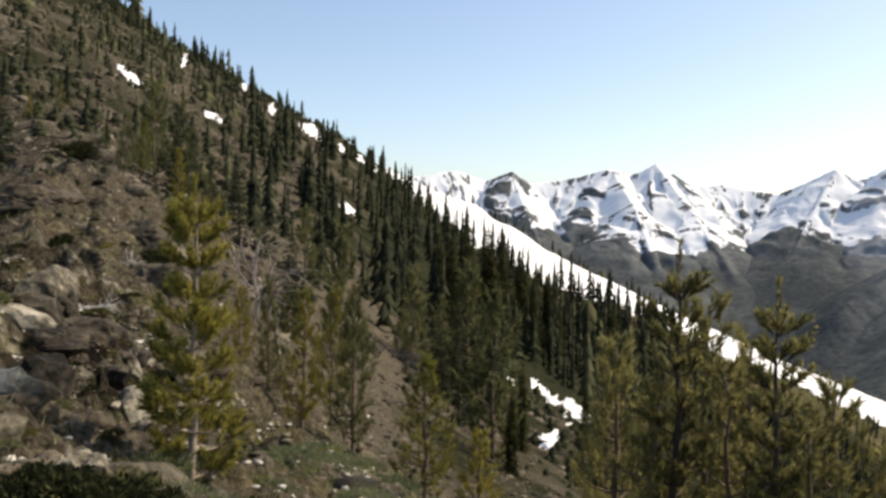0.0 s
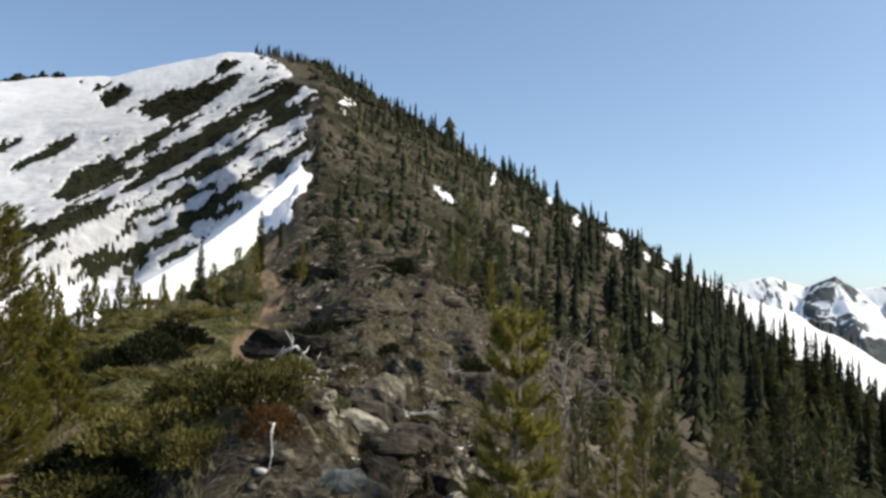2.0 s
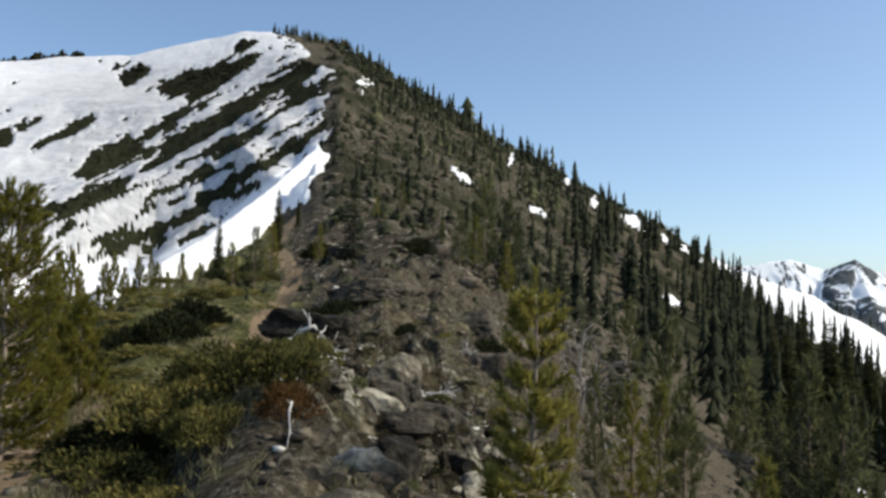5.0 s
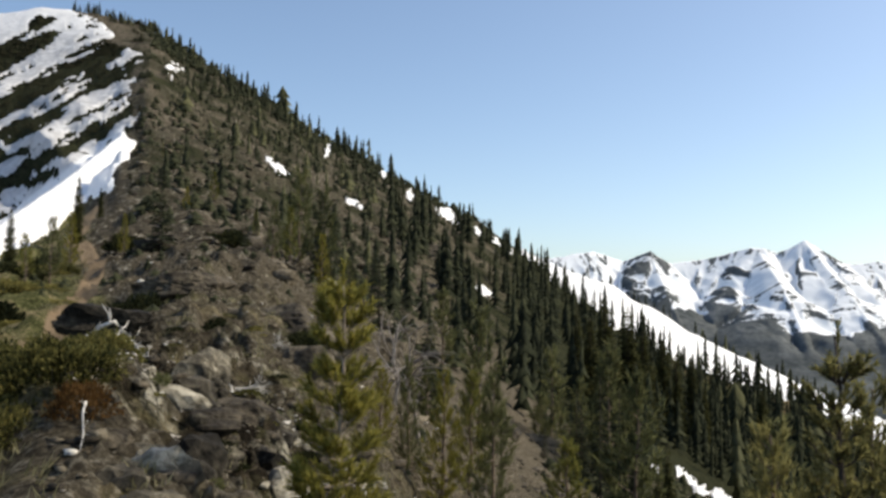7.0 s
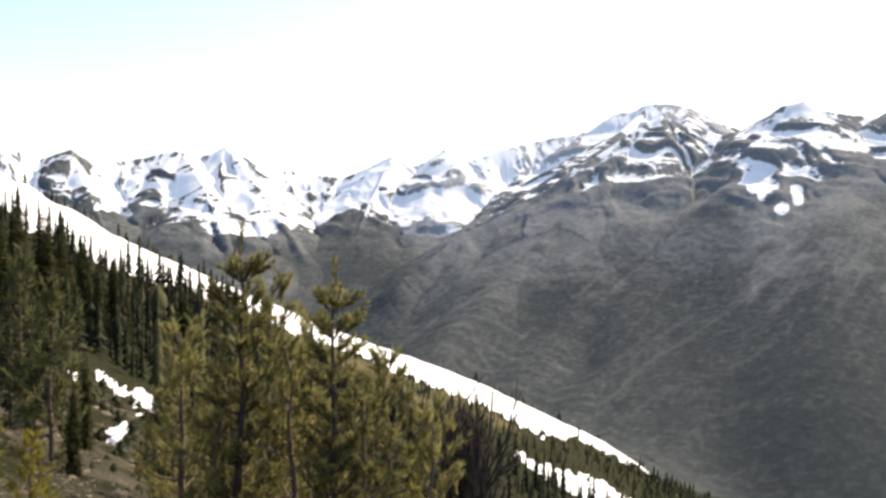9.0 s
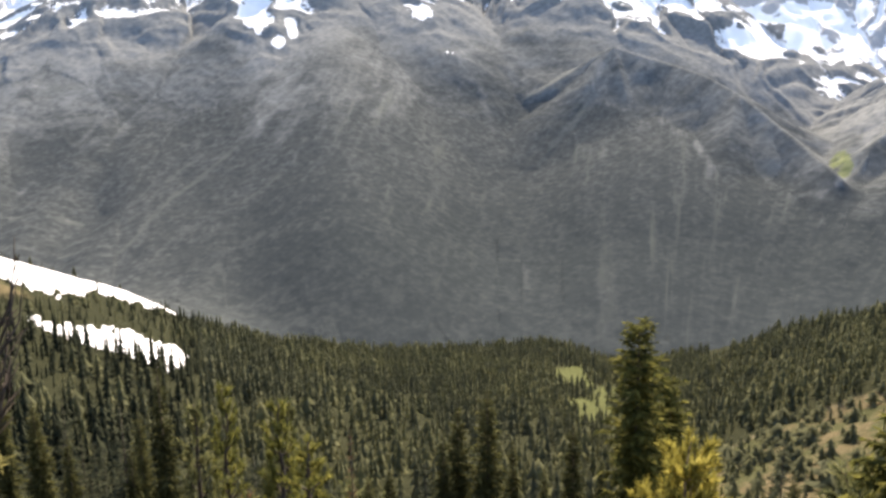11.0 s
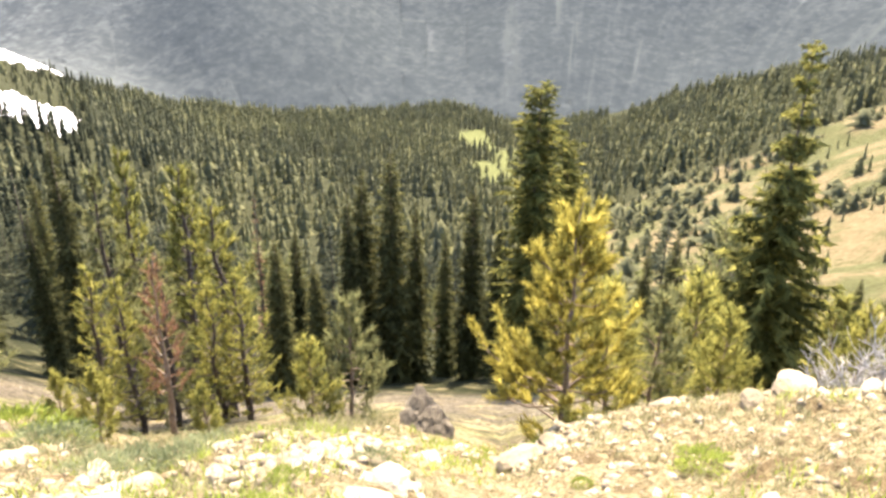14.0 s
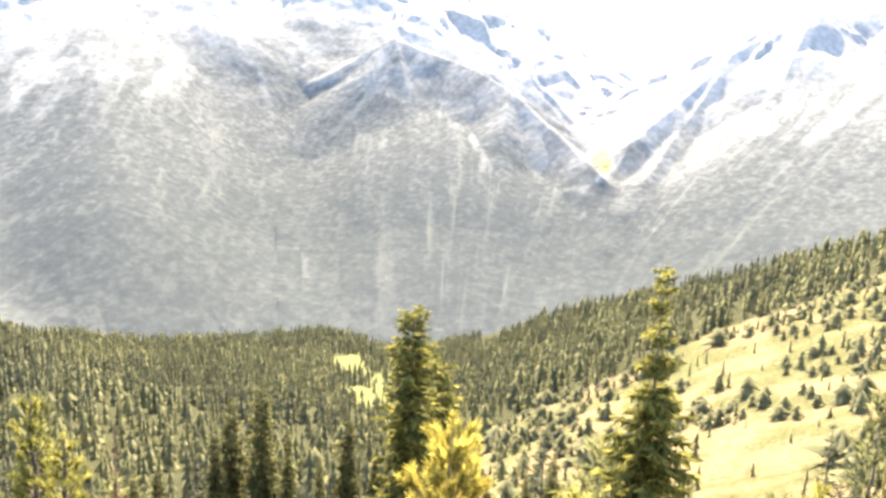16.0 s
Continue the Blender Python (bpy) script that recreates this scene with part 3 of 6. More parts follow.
AZ = np.concatenate([np.arange(-106, 64, 0.2), np.arange(64, 254, 2.0)])
RAD = np.concatenate([[0.01, 0.2], np.geomspace(0.4, 5, 60)[:-1], np.geomspace(5, 60, 220)[:-1], np.geomspace(60, NEAR_END, 150)])
az_g, r_g = np.meshgrid(AZ, RAD)
z_g = land(az_g, r_g)
el_g = height_angle(az_g, r_g, z_g)
p_g = polar(az_g, r_g, z_g)
tan_g = tan_cover(az_g, el_g, r_g)
az_g = np.where(az_g > 180, az_g - 360, az_g)
behind = 1 - smooth(abs(az_g), 125, 172)
cover = {
    "rock": (0.85 - 0.5 * smooth(r_g, 15, 20) * (1 - smooth(r_g, 45, 70))) * smooth(az_g, 4, 14) * (1 - smooth(az_g, 29, 36)) * smooth(r_g, 7, 12) * (1 - 0.4 * smooth(r_g, 50, 90)) + 0.35 * (1 - smooth(az_g, -40, 0)) * (1 - smooth(r_g, 9, 20)),
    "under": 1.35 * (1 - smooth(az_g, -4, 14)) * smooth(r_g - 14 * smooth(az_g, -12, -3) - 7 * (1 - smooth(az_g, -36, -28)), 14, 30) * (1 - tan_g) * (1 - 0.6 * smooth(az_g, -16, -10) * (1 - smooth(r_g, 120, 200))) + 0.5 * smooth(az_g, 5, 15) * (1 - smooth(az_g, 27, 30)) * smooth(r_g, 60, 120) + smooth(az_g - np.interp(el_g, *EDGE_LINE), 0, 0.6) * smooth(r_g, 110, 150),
    "grass": 0.95 * smooth(az_g, 28, 33) * smooth(r_g, 9, 14) * (1 - smooth(r_g, 150, 220)) + 0.3 * (1 - smooth(az_g, -40, 20)) * (1 - smooth(r_g, 14, 25)) + 0.3 * smooth(r_g, 4, 9) * (1 - smooth(r_g, 30, 60)) + 0.55 * tan_g * smooth(r_g, 100, 160),
    "gravel": 0.42 * (1 - smooth(r_g, 0.8, 3.2)) + smooth(r_g, 0.8, 3.2) * 0.9 * (1 - smooth(az_g + 6 * fbm(p_g[..., 0] * 0.5, p_g[..., 1] * 0.5, 3, 19), -38, -14)) * (1 - smooth(r_g, 11, 20)),
    "tan": 0.95 * tan_g + 0.9 * smooth(STRIP_LOW(az_g) - el_g, -0.1, 0.1) * (1 - smooth(STRIP_LOW(az_g) - el_g, 0.6, 1.5)) * smooth(-az_g, 3, 8) * (1 - smooth(-az_g, 28, 35)) * smooth(r_g, 150, 250) + 0.6 * (1 - smooth(az_g, 9, 16)) * smooth(az_g, -10, -2) * smooth(r_g, 7, 13) * (1 - smooth(r_g, 24, 40)),
    "meadow": meadow_cover(az_g, el_g, r_g),
    "trail": 1.3 * (1 - smooth(trail_distance(p_g[..., 0], p_g[..., 1]), 0.2, 0.42 + r_g * 0.006)) * smooth(az_g, 25, 28),
}
cover = {k: v * behind for k, v in cover.items()}
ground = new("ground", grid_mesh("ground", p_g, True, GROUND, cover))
tagged(ground, "stony mountain ridge and wooded slopes with dry grass and a footpath", "ground", kind="structure")


def pieces(mask):
    """The separate islands of a mask, largest first."""
    left, found = mask.copy(), []
    while left.any():
        grown = np.zeros_like(left)
        grown[np.unravel_index(np.argmax(left), left.shape)] = True
        while True:
            wide = grown.copy()
            for dr in (-1, 0, 1):
                for dc in (-1, 0, 1):
                    wide[max(0, dr):wide.shape[0] + min(0, dr), max(0, dc):wide.shape[1] + min(0, dc)] |= grown[max(0, -dr):grown.shape[0] + min(0, -dr), max(0, -dc):grown.shape[1] + min(0, -dc)]
            wide &= left
            if (wide == grown).all():
                break
            grown = wide
        found.append(grown)
        left &= ~grown
    found = [f for f in found if f.sum() > 25]
    return sorted(found, key=lambda f: -f.sum())[:8]


def snow_sheet(name, label, shape, a0, a1, r0, r1, da, nr, lift=1.2, apart=False):
    a, r = np.meshgrid(np.arange(a0, a1, da), np.exp(np.linspace(math.log(r0), math.log(r1), nr)))
    z = land(a, r)
    s = shape(a, height_angle(a, r, z), r)
    d = np.degrees(np.arctan(1.0 / r))
    up = np.clip(s / d * 1.2, -0.8, lift)
    el = height_angle(a, r, z)
    # greyer off the sunny drift: dirty snow, and grazing sun painted in
    grime_shade = smooth(el - DRIFT_TOP(a), 0.0, 0.3) * (a > 26) * (0.55 + 0.45 * smooth(48 - a, 0, 8)) * (1 - 0.5 * smooth(el - CREST_A(a), -2, -0.5))
    masks = pieces(s > -0.02) if apart else [s > -0.02]
    for mask in masks:
        tagged(new(name, grid_mesh(name, polar(a, r, z + up), False, SNOW, {"grime_shade": grime_shade}, mask)), label, "snow patch", "snow patches")


snow_sheet("snow_ridge", "long bright white snow strip along the crest of a wooded spur", snow_strip, -43, 5, 250, 680, 0.1, 200, 0.5)
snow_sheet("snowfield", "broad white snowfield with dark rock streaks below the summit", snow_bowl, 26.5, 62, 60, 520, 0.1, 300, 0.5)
snow_sheet("snow_patch", "ragged white snow patch among trees below the spur", snow_band, -41, -30, 180, 620, 0.06, 200, 0.4, True)
PATCHES = []
for a0, e0, ha, he, lean in SNOW_OVALS:
    rr = np.linspace(20, 600, 3000)
    rr = rr[np.argmin(abs(height_angle(np.full(3000, a0), rr) - e0))]
    PATCHES.append((a0, e0, ha, he, rr))
    snow_sheet("snow_patch", "small white leftover snow patch on the mountainside", oval(a0, e0, ha, he, lean), a0 - 1.6 * ha, a0 + 1.6 * ha, rr * 0.75, rr * 1.3, ha / 14, 70, 0.25, True)

# ---- far mountains: a valley wall in front and snowy peaks behind ----
FOOT = curve("180:-6 62:-6 5:-7 -20:-9 -27:-10 -33:-12.5 -45:-18 -60:-20 -75:-19.5 -90:-17.5 -104:-15")
# between -75 and -88 it dips, so snow whitens the notch for glare
SNOWLINE = curve("180:1 62:1 5:1.2 -3:.6 -6:.2 -8:-.2 -12.4:-1.1 -15.7:-1.2 -20.6:-.1 -24:-.5 -27.5:-.8 -29:.3 -31.8:1 -34.2:2.2 -38.7:1.4 -44:3 -45.5:1 -47.2:.3 -49:2 -52:3.2 -56.3:2.2 -62.6:3 -66:2.4 -69.5:.8 -71.5:1.6 -75.7:-1.2 -80:-3.4 -84:-3 -88:-.3 -92:1.2 -104:3.4")


def blurred(v, n):
    """A box blur over 2n+1 cells both ways."""
    for axis in (0, 1):
        c = np.cumsum(np.concatenate([np.repeat(np.take(v, [0], axis), n + 1, axis), v, np.repeat(np.take(v, [-1], axis), n, axis)], axis), axis)
        m = v.shape[axis]
        v = (np.take(c, range(2 * n + 1, 2 * n + 1 + m), axis) - np.take(c, range(m), axis)) / (2 * n + 1)
    return v


# crest lines: name of the slope below them, then azimuth, height angle and distance in tens of metres along each
CRESTS = {
    "left range": (0.66, """12 2.6 430 6 3 440 .9 3.4 445 -.8 3.7 450 -2.6 3.1 452 -4.3 3.7 448 -5.2 2.9 446 -6.4 3 450 -7.5 3.2 452 -8.7 3.5 452 -10.2 3.85 450 -10.9 3.8 450 -11.8 3.4 455
     -13.2 4.25 455 -14.4 3.5 452 -15.4 2.8 450 -17 3 455 -18.5 2.7 455 -20.3 2.4 452 -22.2 3.3 450 -23.4 3.85 448"""),
    "left range on": (0.66, "-23.4 3.85 448 -24.3 3.1 450 -25.5 3.5 450 -26.7 4.4 446 -27.9 3.6 450 -29.5 4.1 455 -31.8 4.7 465"),
    "far massif": (0.62, "-31.8 4.8 470 -35.2 5.4 472 -36.2 5.8 472 -37.3 6.6 475 -38.2 6.7 475 -39.4 7.2 475 -40.5 7.1 475 -41.8 6.9 475 -43.2 6.2 475 -44.7 5.3 475"),
    "valley wall": (0.6, """-24 -4 290 -28 -.9 315 -31.8 .8 330 -34.5 2.9 345 -35.9 3.8 352 -38 5.2 365 -40.1 6.4 378 -41.8 5.7 380 -43.6 5.2 380 -44.8 5.5 378 -47 6.8 372 -48.2 7.1 372 -49.6 6.4 376 -51 6.2 380
     -52.4 5.9 380 -53.1 6.6 374 -54.5 5.4 376"""),
    "valley wall on": (0.6, "-54.5 5.4 376 -56 5.2 374 -57.9 5 375 -60 4.8 374 -62.5 4.9 372 -64.4 5.2 370 -66.6 4.8 370 -68.8 3.8 372 -71 4.4 380 -73 3 385 -75 1.5 380 -78 1.2 375"),
    "far range": (0.7, "-50 5.5 482 -54.1 6.2 484 -55.6 6.8 485 -57.2 7.5 485 -58.9 7.2 485 -60.2 6.4 485 -62.5 6.4 486 -63.8 6.5 486 -66 6.7 486 -67.4 7.1 487 -68.4 7.2 487 -69 6.7 487 -71 6.7 487 -74 7 487 -78 6 487 -84 5 487 -92 5.5 487 -100 6 487"),
    "right mountain": (0.62, "-81.8 -7.2 235 -82.6 -5.4 245 -85.2 -2.9 265 -88.1 .2 290 -90 1.4 300 -92.2 2.9 310 -94 2.4 320 -97 3.2 325 -104 5 320"),
    "front peak": (0.66, "-58.6 -2 300 -60.3 -4.4 292 -63.6 -3.9 290 -65.7 -1.8 292 -67.7 .2 295 -69.4 -.4 290 -71.3 -1 285 -73 -1.6 276 -74.9 -2.6 265 -77 -4.3 252 -79 -6 240 -81 -7.6 225"),
}
# spurs that run down from them to the valley
SPURS = {
    "west": "-10.6 3.8 450 -12 1.4 410 -13.4 -2 365; -4.3 3.6 448 -5.4 .9 410 -7 -3 360; -13.2 4.2 455 -15.6 1.1 415 -18 -2.6 365; -23.4 3.8 448 -22.2 1.2 415 -20.6 -2.4 370; -26.7 4.3 446 -26 1.2 415 -24.6 -2 375",
    "massif": "-39.4 7.1 475 -37.6 5.4 445 -34.6 3.6 425 -31.5 1.6 405; -41.8 6.8 475 -41.6 6 450 -42.4 5.2 420",
    "wall": "-40.1 6.3 378 -35.5 1.5 330 -30.5 -4 275 -25.5 -8.5 225; -44.8 5.5 378 -42.8 3.6 355 -38.5 -1.5 300 -34 -7 245 -29 -12 200; -47 6.8 372 -45.2 3.4 345 -41.5 -2.5 285 -37 -9 225 -33 -14 180",
    "wall centre": "-53.1 6.5 374 -51.4 3.2 340 -48.6 -2.5 285 -44.5 -9 220 -40 -15.5 165; -57.9 4.9 375 -57 2 345 -54.5 -5 270 -51.5 -11 205 -49 -18 150; -62.5 4.8 372 -60.6 .5 325 -58.2 -5.5 265 -56.6 -12 200 -56 -19 148",
    "front": "-65.7 -1.8 292 -65 -7 250 -64.6 -12 205 -64.5 -19 150; -67.7 .2 295 -69 -4.5 262 -69.6 -9 225 -68 -14 185 -67 -19.5 150; -74.9 -2.6 265 -74.4 -7.5 230 -72.5 -13 190 -71 -19 150; -60.6 -4.6 290 -61 -8.5 240 -61.2 -13 195 -61.4 -19 150",
    "right": "-88.1 .2 290 -85.5 -4.5 255 -82 -10.5 205 -78.5 -17 160; -92.2 2.8 310 -90.5 -3 260 -87 -9.5 210 -82.5 -17 160; -97 3.2 325 -94.5 -4 255 -91 -10 205 -87 -16.5 160; -104 4.8 320 -101 -3 260 -97 -10 205 -93 -16 160",
}
FAZ = np.concatenate([np.arange(-106, 8, 0.1), np.arange(8, 254, 2.0)])
FR = np.concatenate([np.geomspace(NEAR_END, 2000, 70)[:-1], np.linspace(2000, 4930, 320)])
fa, fr = np.meshgrid(FAZ, FR)
fx, fy = -fr * np.sin(np.radians(fa)), fr * np.cos(np.radians(fa))
wx, wy = fx + 20 * fbm(fx * 0.005, fy * 0.005, 4, 85), fy + 20 * fbm(fx * 0.005, fy * 0.005, 4, 86)
foot_z = EYE + 1480 * tan_d(FOOT(fa))
fz = BACK_Z(fa) + (foot_z - BACK_Z(fa)) * smooth(fr, NEAR_END, 1480)
fz = np.where(fr > 1480, foot_z + (np.minimum(foot_z, -620) - foot_z) * smooth(fr, 1480, 2300), fz)
fz = np.where((fa > 9), EYE + fr * tan_d(np.minimum(FOOT(fa) + (fr - 1480) / 400, 2)), fz)
# the even slope between the spurs
brink = [np.array(CRESTS[k][1].split(), float).reshape(-1, 3) for k in ("valley wall", "front peak", "right mountain")]
brink = np.concatenate([brink[0][1:], brink[1][:-1], brink[2]])[::-1]
brink_e, brink_r = (np.mean([np.interp(fa + d, brink[:, 0], brink[:, i]) for d in np.linspace(-4, 4, 17)], axis=0) for i in (1, 2))
brink_r = 10 * brink_r
rise_u = (fr - 1480) / (brink_r - 1480)
even = foot_z + (EYE + brink_r * tan_d(brink_e) - foot_z) * np.where(rise_u < 1, rise_u, 2 - rise_u) - 10 - 45 * smooth(rise_u, 0.05, 0.4) - 30 * smooth(rise_u, 0.6, 0.95)
even = even - 160 * smooth(fa, -52, -36) - 700 * smooth(fa, -38, -24)
fz = np.where((fr > 1480) & (fa < 0), np.maximum(fz, even), fz)
lean_k = np.interp(fa, [-100, -84, -76, -70, -58, -50, -40, -25, -10], [0.9, 0.7, 0.3, -0.1, 0.3, 0.5, 1.0, 1.0, -0.5])
along, fall, far_off = 48 * (fa + lean_k * np.degrees(np.arctan2(fz - EYE, fr))), 0.6 * (brink_r - fr).clip(0), np.zeros(fa.shape)
on_spur, crest_off = np.zeros(fa.shape), np.full(fa.shape, 1e4)
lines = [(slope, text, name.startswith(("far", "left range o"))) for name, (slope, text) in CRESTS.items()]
lines += [(0.5, text, False) for group in SPURS.values() for text in group.split(";")]
for n, (slope, text, distant) in enumerate(lines):
    nodes = np.array(text.split(), float).reshape(-1, 3)
    ends = [Vector((*way(a, 10 * r), EYE + 10 * r * math.tan(radians(e)))) for a, e, r in nodes]
    run = 900.0 * n
    for (a0, _, _), (a1, _, _), p, q in zip(nodes, nodes[1:], ends, ends[1:]):
        cols = np.nonzero((FAZ > min(a0, a1) - 22) & (FAZ < max(a0, a1) + 22))[0]
        c = slice(cols[0], cols[-1] + 1)
        dx, dy = q.x - p.x, q.y - p.y
        length = math.hypot(dx, dy)
        k = np.clip(((wx[:, c] - p.x) * dx + (wy[:, c] - p.y) * dy) / length ** 2, 0, 1)
        # the crest itself keeps its place; the flanks wander
        kx = np.clip(((fx[:, c] - p.x) * dx + (fy[:, c] - p.y) * dy) / length ** 2, 0, 1)
        true_d = np.hypot(fx[:, c] - p.x - kx * dx, fy[:, c] - p.y - kx * dy)
        d = np.hypot(wx[:, c] - p.x - k * dx, wy[:, c] - p.y - k * dy)
        near = smooth(true_d, 40, 200)
        if n < len(CRESTS):
            crest_off[:, c] = np.minimum(crest_off[:, c], true_d)
        d, k = true_d + (d - true_d) * near, kx + (k - kx) * near
        h = p.z + (q.z - p.z) * k - slope * d * (1.12 - 0.12 * smooth(d, 0, 400))
        win = h > fz[:, c]
        fz[:, c] = np.where(win, h, fz[:, c])
        along[:, c] = np.where(win, run + k * length, along[:, c])
        fall[:, c] = np.where(win, d, fall[:, c])
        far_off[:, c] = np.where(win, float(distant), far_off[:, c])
        on_spur[:, c] = np.where(win, 1.0, on_spur[:, c])
        run += length
fe = np.degrees(np.arctan2(fz - EYE, fr))
worn = np.maximum(smooth(crest_off, 60, 260), smooth(-fe, 7.2, 9)) * (1 - smooth(fe - SNOWLINE(fa), -3.5, -1.0)) * smooth(fr, 1480, 1600)
fz = fz + worn * (blurred(blurred(fz, 9), 7) - fz)
fe = np.degrees(np.arctan2(fz - EYE, fr))
bent = along + 70 * fbm(fx * 0.003, fy * 0.003, 3, 88)
ribs = 1 - abs(fbm(bent / 80, fall / 420, 4, 83, 0.55))
cuts = smooth(fall, 10, 160)
upper = smooth(fe - SNOWLINE(fa), -2.0, 0.5)
fz = fz + cuts * (4 + 34 * upper) * (ribs - 0.7) * (0.4 + 0.6 * blurred(on_spur, 6)) + (1.5 + 2.5 * upper) * cuts * (0.5 - abs(fbm(fx * 0.011, fy * 0.011, 4, 79, 0.6))) + 4 * fbm(fx * 0.006, fy * 0.006, 4, 97, 0.6) * (1 - 0.8 * cuts) + 3 * upper * (1 - smooth(fall, 20, 160)) * on_spur
fe = np.degrees(np.arctan2(fz - EYE, fr))
hollow = np.clip((blurred(fz, 9) - fz) / 16, -1, 1)
steep = np.hypot(np.gradient(fz, FR, axis=0), np.gradient(fz, np.radians(FAZ), axis=1) / fr)
chute = np.zeros(fa.shape)
CHUTES = [([0.6, -2.9, -5.7, -10.9, -18], [-57.5, -59.7, -60.8, -61.7, -63.1], 0.5, 0.45), ([2.8, -1.8, -5.6, -8.9], [-41.9, -39.1, -34, -30.3], 0.4, 0.5), ([-1.7, -5.6, -7.7, -9.7], [-48.3, -44.8, -36.3, -33.9], 0.4, 0.5),
          ([-6, -9, -13], [-69, -68.6, -67.4], 0.3, 0.5), ([-5.5, -7, -10], [-72.6, -73.2, -74], 0.5, 0.6), ([1, -4, -8], [-86, -82.5, -80.5], 0.5, 0.7), ([-6, -10, -16], [-51.6, -50, -48.5], 0.25, 0.4)]
for el_k, az_k, half, amp in CHUTES:
    off = abs(fa + 0.5 * fbm(fe * 0.8, fa * 0.05, 3, 5) - np.interp(-fe, [-e for e in el_k], az_k))
    chute = np.maximum(chute, amp * smooth(1 - off / half, 0, 1) * (fe < el_k[0]) * (fe > el_k[-1]) * (0.6 + 0.8 * smooth(fbm(fe * 0.7, fa * 0.2, 2, 6), -0.3, 0.4)))
# single snow spots below the snow line: azimuth, height angle, half sizes
SPOTS = [(-57.7, -0.05, 0.35, 0.3), (-59.8, -2.8, 0.16, 0.22), (-56, 2.4, 0.6, 0.4), (-47.2, 0.9, 0.45, 0.5), (-46, 2, 0.7, 0.8), (-48, 1.7, 0.3, 0.8), (-27.2, -0.7, 0.6, 0.2), (-24.2, -0.4, 0.4, 0.18), (-6.3, 0.4, 0.6, 0.25), (-13, -0.6, 0.3, 0.5), (-15.4, -0.8, 0.35, 0.5)]
snow_spots = np.zeros(fa.shape)
for a0, e0, ha, he in SPOTS:
    snow_spots = np.maximum(snow_spots, 2.2 * smooth(1.2 - np.hypot((fa - a0) / ha, (fe - e0) / he) + 0.45 * fbm(fa * 3, fe * 3, 3, 90), 0, 0.8))
far_flags = {
    "along": along, "fall": fall,
    "snow": np.clip((fe - SNOWLINE(fa)) * 0.7, -3, 0.75) + 0.3 * hollow - 0.9 * upper * (ribs - 0.68) + 0.6 * (0.75 - np.clip(steep, 0, 1.5)) + 0.2 * far_off + 0.2 * smooth(fa, -33, -28) + 1.1 * snow_spots - 0.12 - 0.14 * smooth(-fa, 33, 36),
    "far_haze": far_off,
    # forest colour darkened towards the valley floor
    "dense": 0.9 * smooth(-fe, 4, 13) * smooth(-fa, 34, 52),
    # partly bare upper slopes, partly paling painted in for haze and glare
    "open": 0.1 + (0.5 * smooth(fe - SNOWLINE(fa), -10, -2) + 0.4 * smooth(fe - SNOWLINE(fa), -2.6, -0.3)) * (1 - 0.45 * smooth(fa, -29, -23)) + 0.3 * chute + 0.08 * smooth(fa, -46, -32) * (1 - smooth(fa, -26, -22)) + 0.1 * smooth(ribs, 0.8, 0.98),
    "meadow": 0.55 * smooth(1 - np.hypot((fa + 80.9) / 1.0, (fe + 6.8) / 1.3), -0.1, 0.6) + 0.25 * smooth(1 - np.hypot((fa + 26.4) / 1.8, (fe + 5.2) / 0.8), -.1, .8),
}
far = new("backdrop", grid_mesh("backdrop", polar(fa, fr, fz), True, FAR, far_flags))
tagged(far, "steep forested valley wall and snow-streaked rocky peaks", "mountains", kind="structure")


# ---- builders ----
def mesh_of(name, verts, faces, mat, flat=False):
    me = bpy.data.meshes.new(name)
    me.from_pydata([tuple(v) for v in verts], [], faces)
    if not flat:
        me.polygons.foreach_set("use_smooth", np.ones(len(me.polygons), bool))
    me.materials.append(mat)
    return me


def part(name, me, parent, label=""):
    ob = new(name, me)
    ob.parent = parent
    return tagged(ob, label) if label else ob


def tube(verts, faces, pts, radii, sides=6):
    """A tapering limb along pts, added to verts and faces."""
    base = len(verts)
    for i, (p, r) in enumerate(zip(pts, radii)):
        d = (pts[min(i + 1, len(pts) - 1)] - pts[max(i - 1, 0)]).normalized()
        a = d.orthogonal().normalized()
        b = d.cross(a)
        for k in range(sides):
            t = 2 * math.pi * k / sides
            verts.append(p + (a * math.cos(t) + b * math.sin(t)) * r)
    for i in range(len(pts) - 1):
        for k in range(sides):
            q = base + i * sides
            faces.append((q + k, q + (k + 1) % sides, q + sides + (k + 1) % sides, q + sides + k))
    faces.append(tuple(base + (len(pts) - 1) * sides + k for k in range(sides)))


def ball(rng):
    v = Vector((rng.gauss(0, 1), rng.gauss(0, 1), rng.gauss(0, 1)))
    return v.normalized() if v.length > 0 else Vector((0, 0, 1))


def blade(verts, faces, p, d, length, width, rng):
    s = d.cross(ball(rng))
    s = (s.normalized() if s.length > 1e-4 else d.orthogonal()) * width * 0.5
    n = len(verts)
    verts.extend((p - s * 0.6, p + s * 0.6, p + d * length * 0.55 + s, p + d * length, p + d * length * 0.55 - s))
    faces.append((n, n + 1, n + 2, n + 3, n + 4))


def needle_blade(verts, faces, p, d, length, width, rng):
    s = d.cross(ball(rng))
    s = (s.normalized() if s.length > 1e-4 else d.orthogonal()) * width * 0.5
    n = len(verts)
    verts.extend((p - s, p + s, p + d * length))
    faces.append((n, n + 1, n + 2))


